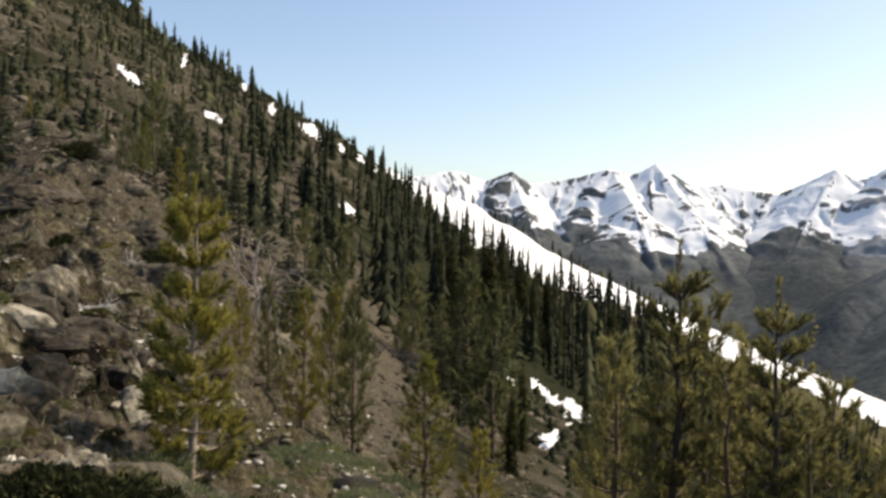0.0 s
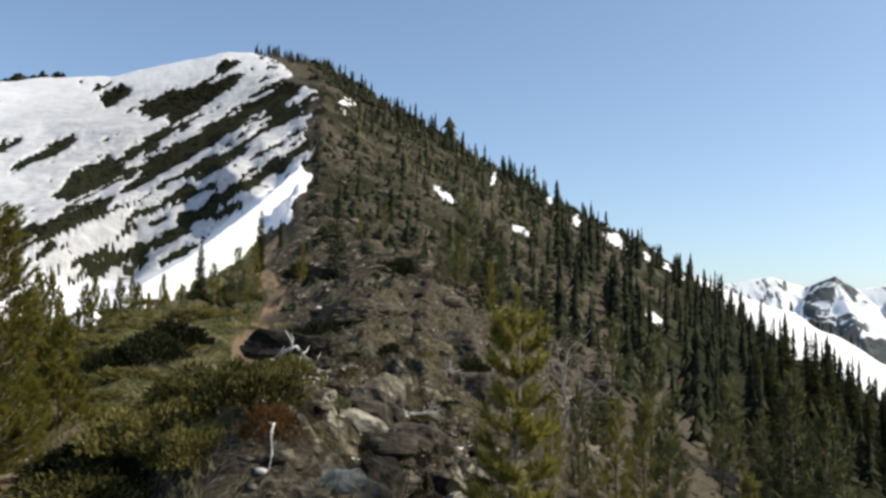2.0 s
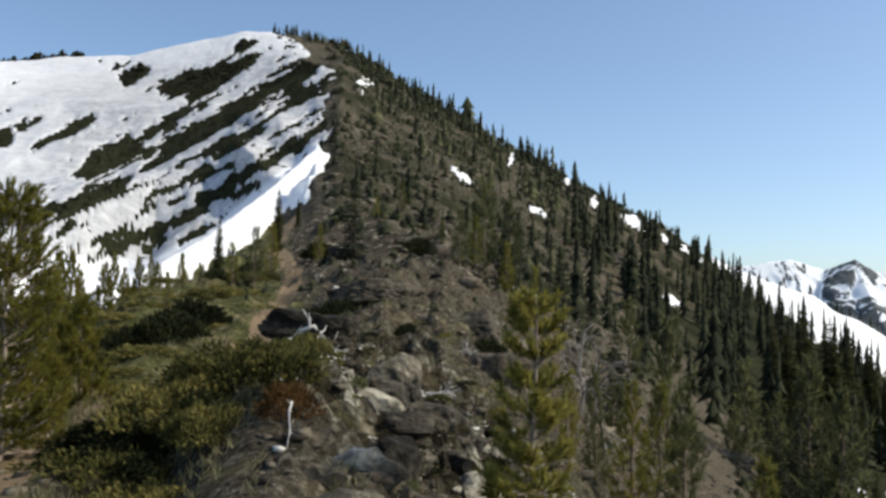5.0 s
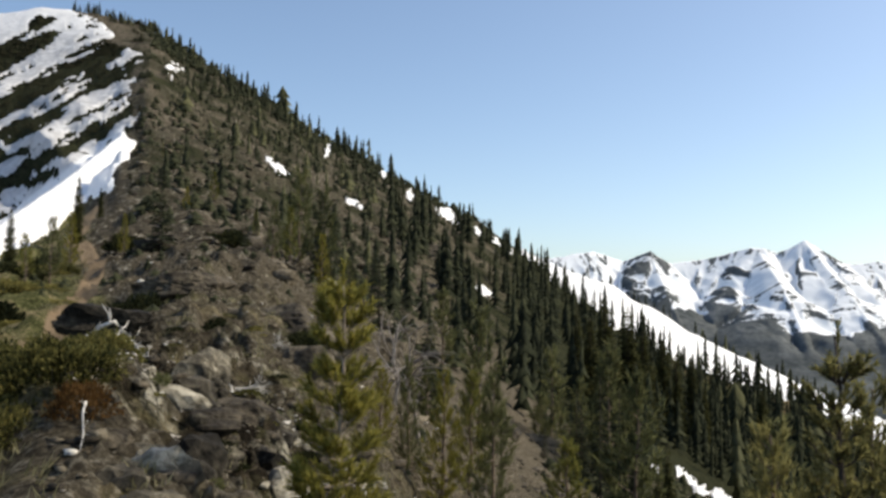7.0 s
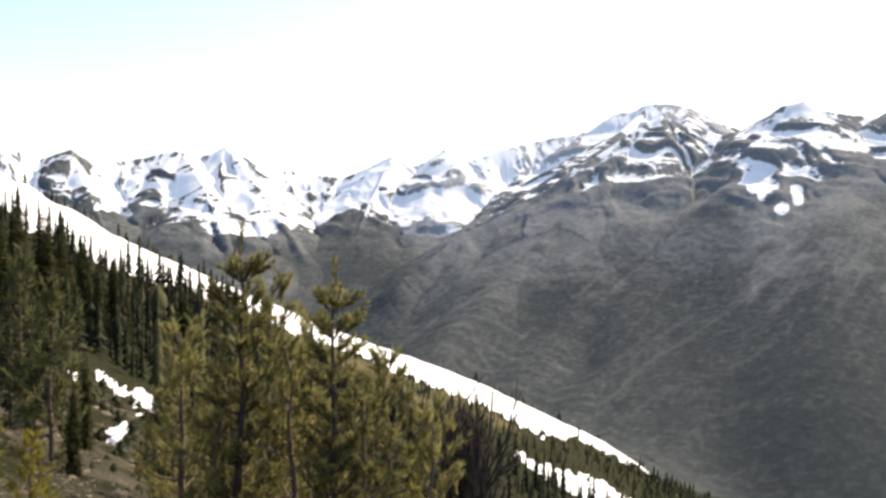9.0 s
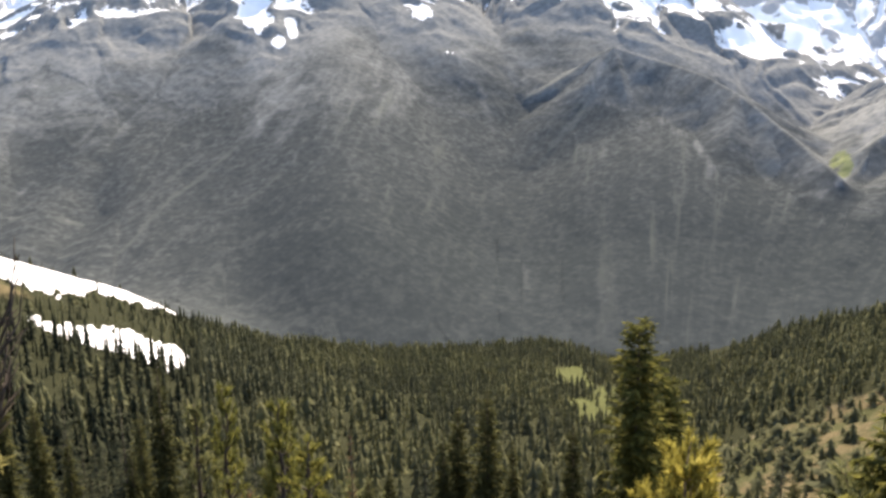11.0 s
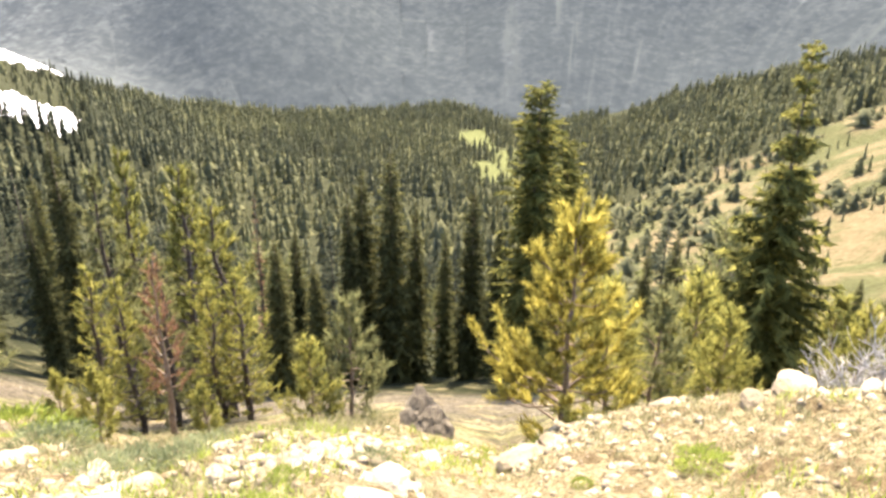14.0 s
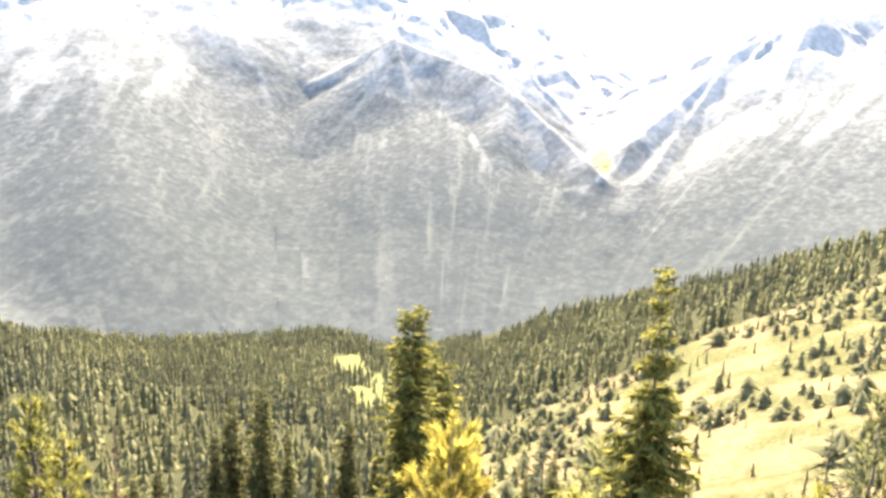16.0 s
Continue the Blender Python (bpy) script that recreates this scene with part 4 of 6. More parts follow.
def pine_meshes(h, spread, seed, limbs, per_limb, blades, needle, width, mat, open_base=0.1, crown_top=0.35, lean=(0, 0), bark=None, shoot=1.5, upturn=0.55):
    """A pine: bent trunk with limbs, and needle tufts towards the limbs' ends."""
    rng = random.Random(seed)
    tv, tf, cv, cf = [], [], [], []
    n = 9
    spine = []
    for i in range(n + 1):
        t = i / n
        spine.append(Vector((lean[0] * t * h + rng.uniform(-1, 1) * 0.012 * h * (0 < i), lean[1] * t * h + rng.uniform(-1, 1) * 0.012 * h * (0 < i), t * h - 0.15 * (i == 0))))
    tube(tv, tf, spine, [0.015 * h * (1 - 0.93 * i / n) + 0.0015 for i in range(n + 1)], 7)

    def on_trunk(t):
        k = min(int(t * n), n - 1)
        return spine[k].lerp(spine[k + 1], t * n - k)
    turn = rng.uniform(0, 6.28)
    for i in range(limbs):
        t = open_base + (0.99 - open_base) * ((i + rng.random()) / limbs) ** 1.12
        turn += 2.4 + rng.uniform(-0.5, 0.5)
        reach = spread * (min(1.0, 0.65 + 2.2 * (t - open_base)) * (1 - t) ** 0.75 + crown_top * 0.28) * rng.uniform(0.6, 1.15)
        p0 = on_trunk(t)
        out = Vector((math.cos(turn), math.sin(turn), rng.uniform(-0.05, 0.35) + 0.7 * t ** 2))
        p1 = p0 + out.normalized() * reach * 0.55
        p2 = p1 + (out.normalized() + Vector((rng.uniform(-.3, .3), rng.uniform(-.3, .3), upturn))).normalized() * reach * 0.5
        tube(tv, tf, [p0, p1, p2], [0.004 * h * (1 - t) + 0.0025, 0.0028 * h * (1 - t) + 0.0015, 0.001], 4)
        tufts = max(2, round(per_limb * (0.45 + 0.9 * reach / spread)))
        for k in range(tufts):
            u = 1 - (k / tufts) * rng.uniform(0.4, 0.75)
            c = p0.lerp(p1, u * 2) if u < 0.5 else p1.lerp(p2, u * 2 - 1)
            c = c + ball(rng) * reach * 0.16
            d0 = (out.normalized() * 0.5 + Vector((0, 0, 0.7)) + ball(rng) * 0.5).normalized()
            m = max(3, int(blades * rng.uniform(0.7, 1.2)))
            for b in range(m):
                d = (d0 * 1.1 + ball(rng) * 0.7).normalized()
                needle_blade(cv, cf, c + d0 * needle * rng.uniform(-0.8, 0.7) * shoot, d, needle * rng.uniform(0.7, 1.25), width, rng)
    return mesh_of("trunk", tv, tf, bark or BARK), mesh_of("crown", cv, cf, mat, True)


def brush_pine(h, spread, seed, whorls, per, mat, bark, dense=64, needle=0.038, power=0.9, shoots=12, twig=1.0):
    """A young pine seen close: whorls of upcurved limbs with bottle-brush shoots, bare near the trunk."""
    rng = random.Random(seed)
    tv, tf, cv, cf = [], [], [], []
    spine = [Vector((rng.uniform(-1, 1) * 0.008 * h, rng.uniform(-1, 1) * 0.008 * h, h * i / 8 - 0.04 * h * (i == 0))) for i in range(9)]
    tube(tv, tf, spine, [0.014 * h * (1 - 0.85 * i / 8) for i in range(9)], 8)

    def brush(p, d, length):
        d = d.normalized()
        for b in range(int(dense * length / (0.08 * h))):
            u = rng.random()
            side = d.cross(ball(rng))
            side = side.normalized() if side.length > 1e-3 else d.orthogonal()
            needle_blade(cv, cf, p + d * length * u, (d * rng.uniform(0.5, 1.1) + side * rng.uniform(0.35, 0.8)).normalized(), needle * h * rng.uniform(0.7, 1.15), 0.0054 * h, rng)

    for w in range(whorls):
        t = 0.035 + 0.92 * (w + rng.uniform(-0.2, 0.2)) / whorls
        for k in range(per + (w < 5)):
            a = 2 * math.pi * (k + rng.uniform(-0.3, 0.3)) / per + w * 0.9
            reach = spread * h * (0.1 + 0.9 * (1 - t) ** power) * min(1, 0.75 + 1.2 * t) * rng.uniform(0.55, 1.1)
            out = Vector((math.cos(a), math.sin(a), 0.05 + 0.5 * t + rng.uniform(-0.15, 0.2)))
            p0 = Vector((0, 0, t * h))
            p1 = p0 + out * reach * 0.55
            p2 = p1 + (out + Vector((0, 0, 0.5))) * reach * 0.3
            p3 = p2 + (out * 0.5 + Vector((0, 0, 0.9))) * reach * 0.22
            tube(tv, tf, [p0, p1, p2, p3], [0.0055 * h * (1.1 - t), 0.004 * h * (1.1 - t), 0.0026 * h, 0.0015 * h], 5)
            brush(p2, p3 - p2, (p3 - p2).length + 0.05 * h * twig)
            for q in range(max(5, round(shoots * reach / (spread * h)))):
                u = rng.uniform(0.25, 1.0)
                b0 = p0.lerp(p1, u / 0.6) if u < 0.6 else p1.lerp(p2, (u - 0.6) / 0.4)
                d = out * 0.6 + Vector((-math.sin(a), math.cos(a), 0)) * rng.uniform(-0.9, 0.9) + Vector((0, 0, rng.uniform(0.2, 0.9)))
                ln = rng.uniform(0.05, 0.1) * h * twig
                tube(tv, tf, [b0, b0 + d.normalized() * ln], [0.0022 * h, 0.0012 * h], 4)
                brush(b0 + d.normalized() * ln * 0.25, d, ln)
    brush(Vector((0, 0, h * 0.95)), Vector((0, 0, 1)), 0.08 * h)
    return mesh_of("trunk", tv, tf, bark), mesh_of("crown", cv, cf, mat, True)


def spruce_meshes(h, spread, seed, whorls, per, mat, skirt=0.04, power=0.85, twigs=7, wild=0.35, tip=0.05, max_twig=0.06):
    """A fir: whorls of drooping boughs hung with short twigs."""
    rng = random.Random(seed)
    tv, tf, cv, cf = [], [], [], []
    tube(tv, tf, [Vector((0, 0, -0.03 * h)), Vector((0, 0, h * 0.5)), Vector((0, 0, h))], [0.013 * h, 0.006 * h, 0.0008 * h], 6)
    for i in range(whorls):
        t = skirt + (1 - skirt) * (i + rng.uniform(0, 0.9)) / whorls
        reach0 = spread * ((1 - t) ** power * (1 - tip) + tip) * rng.uniform(1 - wild, 1 + 0.5 * wild)
        for k in range(per):
            a = 2 * math.pi * (k + rng.uniform(0, 0.9)) / per + i * 1.3
            reach = reach0 * rng.uniform(1 - 1.3 * wild, 1 + 0.6 * wild)
            out = Vector((math.cos(a), math.sin(a), 0.1 - 0.6 * (1 - t) + rng.uniform(-0.2, 0.2)))
            p = Vector((0, 0, t * h))
            side = Vector((-math.sin(a), math.cos(a), 0))
            n = len(cv)
            w = min(reach * 0.13, max_twig * h * 0.4)
            q = p + out * reach + Vector((0, 0, reach * 0.14))
            cv.extend((p, p + out * reach * 0.5 + side * w, q, p + out * reach * 0.5 - side * w))
            cf.append((n, n + 1, n + 2, n + 3))
            for m in range(twigs):
                f = 0.25 + 0.75 * (m + rng.random()) / twigs
                b = p + out * reach * f + Vector((0, 0, reach * 0.14 * f * f))
                d = (out * rng.uniform(0.1, 0.9) + side * rng.choice((-1, 1)) * rng.uniform(0.2, 0.9) + Vector((0, 0, rng.uniform(-0.9, 0.25)))).normalized()
                ln = min(reach * rng.uniform(0.3, 0.6), max_twig * h * rng.uniform(0.7, 1.2))
                needle_blade(cv, cf, b, d, ln, ln * 0.42, rng)
    return mesh_of("trunk", tv, tf, DARKBARK), mesh_of("crown", cv, cf, mat, True)


def thing(name, label, category, group, parts, m):
    ob = new(name)
    ob.matrix_basis = m
    tagged(ob, label, category, group)
    for pn, me in parts:
        part(pn, me, ob)
    return ob


def stand(az, r, top=None, height=None, turn=0.0, tall=1.0):
    """A pose on the ground, scaled so that a unit-high thing reaches the given height angle or height."""
    p = spot(az, r)
    if top is not None:
        height = EYE + r * math.tan(radians(top)) - p.z
    return Matrix.LocRotScale(p, Euler((0, 0, turn)), Vector((height * tall, height * tall, height)))


def rock_mesh(name, seed, detail, mat, flat=0.65, rough=0.35, cuts=15):
    """A broken rock: a ball cut by random planes, with chipped faces."""
    rng = random.Random(seed)
    planes = [(ball(rng), rng.uniform(0.5, 0.95)) for k in range(cuts)]
    planes += [(Vector((0, 0, 1)), 0.75), (Vector((0, 0, -1)), 0.6)]
    bm = bmesh.new()
    bmesh.ops.create_icosphere(bm, subdivisions=detail, radius=1.0)
    off = Vector((seed * 3.1, seed * 1.7, seed * 0.9))
    for v in bm.verts:
        c = v.co.normalized()
        reach = min([1.15] + [d / c.dot(n) for n, d in planes if c.dot(n) > 0.05])
        chip = noise.noise(c * 3 + off) * 0.3 + noise.noise(c * 7 + off) * 0.2 + noise.cell(c * 5 + off) * 0.22
        v.co = c * (reach * 1.12 + rough * 0.42 * chip + rough * 0.3 * noise.noise(c * 1.3 + off))
        v.co.z *= flat
    me = bpy.data.meshes.new(name)
    bm.to_mesh(me)
    bm.free()
    me.materials.append(mat)
    return me


def mound_mesh(name, seed, count, leaf, width, mat, flat=0.6):
    """A low bush of many small leaves, one metre in radius."""
    rng = random.Random(seed)
    v, f = [], []
    for i in range(count):
        d = ball(rng)
        d.z = abs(d.z)
        lump = 0.75 + 0.4 * noise.noise(d * 2.2 + Vector((seed, 0, 0))) + 0.22 * noise.noise(d * 6.5 + Vector((0, seed, 0)))
        p = d * lump * rng.uniform(0.55, 1.0) ** 0.5
        p.z *= flat
        blade(v, f, p, (d + ball(rng) * 0.8 + Vector((0, 0, 0.3))).normalized(), leaf * rng.uniform(0.6, 1.3), width, rng)
    return mesh_of(name, v, f, mat, True)


def dead_mesh(name, seed, mat, stems, forks, thick, droop=0.0, wide=0.6, levels=2):
    """Bare branching wood, one metre high."""
    rng = random.Random(seed)
    v, f = [], []

    def grow(p, d, length, r, level):
        pts, q, e = [p], p, d
        for k in range(3):
            e = (e + ball(rng) * 0.28 + Vector((0, 0, -droop))).normalized()
            q = q + e * length / 3
            pts.append(q)
        tube(v, f, pts, [r, r * 0.8, r * 0.6, r * 0.35], 5)
        if level:
            for k in range(forks):
                b = pts[rng.choice((1, 2, 2, 3))]
                grow(b, (e + ball(rng) * 0.75).normalized(), length * rng.uniform(0.45, 0.75), r * 0.55, level - 1)
    for s in range(stems):
        d = Vector((rng.uniform(-1, 1) * wide, rng.uniform(-1, 1) * wide, 1)).normalized()
        grow(Vector((rng.uniform(-.06, .06), rng.uniform(-.06, .06), -0.03)), d, 0.55, thick, levels)
    return mesh_of(name, v, f, mat)


# ---- rocks on the ridge ----
OUTCROPS = [(26.9, 27, 3.6, 1.9, 0.2), (24.0, 30, 2.2, 1.0, 1.0), (18.2, 26, 2.1, 1.5, 2.0), (16.3, 28, 1.8, 1.2, 0.5), (17.3, 21, 1.6, 1.3, 2.6),
            (22.0, 24, 1.3, 0.6, 0.9), (28.2, 20, 1.4, 0.7, 1.9), (24.0, 17, 0.9, 0.55, 0.3), (20.5, 14, 0.8, 0.6, 1.1), (26.5, 13, 0.7, 0.5, 2.2),
            (22.5, 11, 0.55, 0.4, 0.1), (27.5, 9.5, 0.45, 0.3, 2.9), (18.5, 9.5, 0.5, 0.3, 1.4), (12.5, 60, 2.6, 2.0, 1.0), (9.5, 240, 9.0, 9.0, 0.2),
            (2.5, 95, 3.2, 2.4, 2.0), (4.4, 85, 2.4, 1.6, 1.0), (21.0, 52, 1.8, 1.0, 0.4), (24.5, 70, 2.4, 1.2, 1.0), (18.0, 80, 2.2, 1.3, 2.4), (22.5, 110, 2.6, 1.5, 0.7)]
# the broken crag beside the juniper: blocks at azimuth, distance, with their width
crag_rng = random.Random(44)
CRAG = [(a, r, 0.14 * (0.95 / 0.14) ** (crag_rng.random() ** 1.7)) for a, r in ((crag_rng.uniform(12.5, 27.8), crag_rng.uniform(6.8, 15.5)) for k in range(150))]
outcrop_meshes = [rock_mesh("rock_outcrop", 40 + k, 4, GREYROCK, 0.8, 0.42) for k in range(5)]
for k, (a, r, w, h, turn) in enumerate(OUTCROPS):
    ob = new("rock_outcrop", outcrop_meshes[k % 5])
    ob.matrix_basis = Matrix.LocRotScale(spot(a, r, -0.1 * h), Euler((0, 0, turn)), Vector((w * 0.72, w * 0.55, h * 0.75)))
    tagged(ob, "dark grey lichened rock outcrop on the stony ridge", "rock", "ridge outcrops")
crag_meshes = [rock_mesh("crag_block", 140 + k, 3, CRAGROCK, 0.95, 0.8, 10) for k in range(7)]
for k, (a, r, w) in enumerate(CRAG):
    ob = new("crag_block", crag_meshes[k % 7])
    ob.matrix_basis = Matrix.LocRotScale(spot(a, r, -0.08 * w), Euler((0.25 * math.sin(k), 0.3 * math.cos(2 * k), radians(a) + 0.5 * math.sin(3 * k))), Vector((w * 0.55, w * 0.42, w * (0.5 + 0.15 * math.sin(k)))))
    tagged(ob, "blocky dark grey rock of the broken crag, with pale lichen", "rock", "crag blocks")
tuft_meshes = [mound_mesh("heath_clump", 170 + k, 900, 0.17, 0.06, mat, 0.6) for k, mat in enumerate((DRYGRASS, SHRUB, SHADEMAT, OLIVE))]
for k in range(130):
    w = 0.1 * 4.5 ** (crag_rng.random() ** 1.3)
    ob = new("heath_clump", tuft_meshes[k % 4])
    ob.matrix_basis = Matrix.LocRotScale(spot(crag_rng.uniform(11.5, 29), 6.6 * 3.6 ** crag_rng.random(), -0.02), Euler((0, 0, k)), Vector((w, w * 0.75, w * 0.55)))
    tagged(ob, ("low straw-coloured grass tuft between crag rocks", "low olive heath clump between crag rocks", "low dark heath clump between crag rocks", "low grey-green heath clump between crag rocks")[k % 4], "plant", "crag plants")
ledge = new("rock_ledge", rock_mesh("rock_ledge", 160, 4, CRAGROCK, 0.6, 0.5, 10))
ledge.matrix_basis = Matrix.LocRotScale(spot(28.4, 17.5, 0.12), Euler((0.0, 0.12, radians(28))), Vector((0.95, 0.6, 0.62)))
tagged(ledge, "dark rock ledge with a pale upper edge under bleached branches", "rock", "ridge outcrops")
slab = new("boulder", rock_mesh("boulder", 14, 4, GREYROCK, 0.7, 0.5))
slab.matrix_basis = Matrix.LocRotScale(spot(-62.2, 11.0, 0.1), Euler((0.2, -0.5, radians(28))), Vector((0.62, 0.45, 0.36)))
tagged(slab, "slanted grey-brown boulder beside dark firs", "rock", "boulders")
for a, r, s, h in ((-32.3, 10.5, 0.6, 0.4), (-70.3, 6.3, 0.34, 0.16), (-87.6, 7.0, 0.5, 0.2), (-69.7, 6.2, 0.5, 0.26), (-71.6, 6.6, 0.3, 0.16), (-85.0, 6.6, 0.34, 0.16), (-59.5, 4.2, 0.3, 0.13), (-55.0, 5.0, 0.36, 0.15), (-93.5, 7.0, 0.4, 0.18), (-79.5, 7.0, 0.24, 0.12)):
    b = new("boulder", rock_mesh("boulder", int(20 - a), 3, TANROCK, 0.8, 0.35))
    b.matrix_basis = Matrix.LocRotScale(spot(a, r), Euler((0, 0, a)), Vector((s * 0.5, s * 0.36, h * 0.6)))
    tagged(b, "pale weathered boulder on stony ground", "rock", "boulders")

# ---- pines close to the standpoint ----
young = brush_pine(1.0, 0.2, 3, 11, 4, YOUNG, PALEBARK, 66, 0.034, 1.1, 7)
thing("pine_tree", "young olive-green pine with bare bleached trunk on the rocky ridge", "pine", "ridge pines", zip(("trunk", "crown"), young), stand(14.6, 8.6, 2.2, turn=1.0))
airy = [pine_meshes(1.0, 0.33, 11 + k, 52, 9, 40, 0.04, 0.0078, PINE, 0.05, 0.3, (0.03 * k - 0.03, 0.02)) for k in range(3)]
lead = brush_pine(1.0, 0.25, 17, 17, 6, PINE, PALEBARK, 46, 0.027, 0.7)
thing("pine_tree", "tall yellow-green pine with a pale trunk beside the footpath", "pine", "path pines", zip(("trunk", "crown"), lead), stand(45.0, 11.5, 6.5, turn=0.8))
for a, r, top, k, tall in ((41.2, 15, 0.2, 1, 1.0), (48.8, 13.5, 0.4, 2, 1.2), (43.2, 17, 1.6, 1, 0.9), (51.5, 14, 5.0, 0, 1.1), (46.8, 12.5, 0.0, 2, 1.3), (49.8, 12, -1.5, 1, 1.5), (43.6, 13, -1.5, 2, 1.3), (40.4, 34, 2.4, 0, 0.7), (38.6, 40, 2.8, 1, 0.7), (47.5, 15.5, 1.0, 1, 1.1), (50.5, 13, 1.0, 2, 1.3), (41.8, 38, 2.0, 2, 0.7), (43.0, 42, 2.6, 0, 0.7), (44.2, 36, 1.6, 1, 0.8), (40.0, 50, 3.0, 2, 0.6), (42.4, 48, 3.0, 0, 0.6), (45.8, 40, 2.2, 1, 0.7), (38.0, 54, 3.0, 1, 0.6), (47.6, 36, 1.8, 2, 0.8), (49.5, 34, 1.4, 0, 0.8), (36.2, 52, 3.2, 2, 0.6), (39.4, 44, 2.2, 1, 0.7), (37.6, 48, 2.6, 0, 0.7)):
    thing("pine_tree", "airy yellow-green pine with pale stems beside the footpath", "pine", "path pines", zip(("trunk", "crown"), airy[k]), stand(a, r, top, turn=a, tall=tall))
firs = [spruce_meshes(1.0, 0.075 + 0.008 * k, 60 + k, 96, 8, DARKFIR, 0.03, 0.62, 9, 0.35, 0.04, 0.03) for k in range(4)]
olive_pine = [pine_meshes(1.0, 0.2, 24 + k, 50, 7, 22, 0.034, 0.0045, (OLIVE, PINE, GREENPINE)[k], 0.1, 0.45, (0.01, 0.01)) for k in range(3)]
grey_pine = [pine_meshes(1.0, 0.19, 21 + k, 48, 6, 22, 0.032, 0.0045, GREYPINE, 0.1, 0.75, (0.01, 0.01), shoot=1.2) for k in range(3)]
tall_pine = [pine_meshes(1.0, 0.16, 21 + k, 60, 6, 24, 0.024, 0.0036, (OLIVE, GREENPINE, GREENPINE)[k], 0.08, 0.25, (0.01, 0.01), bark=DARKBARK, shoot=1.2) for k in range(3)]
for a, r, top, k, tall in ((-15.8, 20, -4.2, 1, 0.95), (-18.6, 20, -6.5, 2, 1.0), (-11.2, 20, -7.0, 1, 1.1), (-17.6, 18, -8.0, 0, 1.1),
                           (-23.4, 18.5, -8.6, 1, 1.1), (-26.0, 18, -11.8, 2, 1.2), (-10.4, 23, -10.5, 2, 1.0), (-21.8, 17, -11.0, 0, 1.2), (-13.0, 17.5, -9.0, 2, 1.2)):
    thing("pine_tree", "tall dark olive pine with a clumped open crown", "pine", "slope pines", zip(("trunk", "crown"), grey_pine[k]), stand(a, r, top, turn=a * 2, tall=tall))
domed = [brush_pine(1.0, 0.085, 26 + k, 14, 4, GREYPINE, DARKBARK, 54, 0.02, 0.3, 6, 0.6) for k in range(2)]
for a, r, top, k in ((-14.4, 17.5, -1.2, 0), (-20.0, 17, -3.3, 1)):
    thing("pine_tree", "tall olive pine with rounded needle clumps and a domed top", "pine", "slope pines", zip(("trunk", "crown"), domed[k]), stand(a, r, top, turn=a))
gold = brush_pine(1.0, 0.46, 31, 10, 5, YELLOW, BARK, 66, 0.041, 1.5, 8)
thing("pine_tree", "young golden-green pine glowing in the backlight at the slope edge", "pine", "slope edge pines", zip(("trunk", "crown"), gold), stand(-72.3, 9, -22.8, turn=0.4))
for a, r, top, tall, k in ((-40.9, 22, -20.4, 1.0, 0), (-42.8, 24, -19.9, 0.85, 1), (-45.6, 21, -21.0, 1.1, 1), (-46.4, 22, -20.8, 0.9, 0), (-48.0, 19, -23.4, 1.5, 2), (-39.4, 18, -26.0, 1.2, 2), (-49.0, 17, -27.5, 1.4, 2), (-43.9, 18, -26.0, 1.2, 0), (-41.4, 17, -27.0, 1.2, 1), (-47.0, 17, -28.0, 1.3, 1)):
    thing("pine_tree", "slender olive-green pine on the slope below the ridge", "pine", "slope edge pines", zip(("trunk", "crown"), tall_pine[k]), stand(a, r, top, turn=a, tall=tall))
small_pine = [pine_meshes(1.0, 0.3 + 0.04 * k, 35 + k, 36, 6, 26, 0.07, 0.009, (GREENPINE, GREENPINE, OLIVE)[k], 0.03, 0.2, (0.05 * k - 0.05, 0.04), upturn=0.9) for k in range(3)]
for a, r, top, k, tall in ((5.5, 32, -4.2, 0, 0.9), (8.5, 30, -4.0, 1, 0.9), (10.6, 34, -3.2, 0, 0.85), (-2.6, 24, -12.5, 1, 1.3), (0.8, 30, -8.0, 2, 1.3), (-10.2, 26, -13.0, 0, 1.2),
                           (12.4, 29, -3.8, 1, 1.2), (6.8, 38, -4.0, 2, 1.1)):
    thing("pine_tree", "bushy olive pine on the slope below the ridge", "pine", "slope pines", zip(("trunk", "crown"), olive_pine[k]), stand(a, r, top, turn=a * 2, tall=tall))
for a, r, top, k, tall in ((31.9, 52, 5.0, 0, 1.1), (30.9, 60, 5.3, 1, 1.0), (33.2, 44, 4.0, 2, 1.2), (28.0, 62, 5.4, 1, 0.9), (19.2, 62, 6.5, 0, 1.0), (18.2, 66, 6.2, 2, 0.9), (20.3, 75, 5.9, 1, 0.9), (35.0, 40, 2.6, 0, 1.2),
                           (24.5, 90, 7.2, 1, 1.0), (22.9, 120, 8.2, 2, 1.0), (26.0, 150, 9.8, 0, 1.0), (36.9, 33, 1.7, 1, 1.2), (16.2, 60, 4.5, 1, 1.0), (14.5, 52, 3.0, 0, 1.0)):
    thing("pine_tree", "small olive pine on the stony ridge crest", "pine", "crest pines", zip(("trunk", "crown"), olive_pine[k]), stand(a, r, top, turn=a * 2, tall=tall))
for a, r, top in ((30.6, 80, 7.6), (34.1, 60, 5.6), (29.4, 95, 7.0), (-10.6, 60, -9.5), (-5.2, 75, -8.0), (-4.6, 62, -9.6), (-10.0, 52, -11.5)):
    thing("fir_tree", "slim dark fir standing beside a snow patch", "fir", "crest firs", zip(("trunk", "crown"), firs[1]), stand(a, r, top, turn=a, tall=1.2))
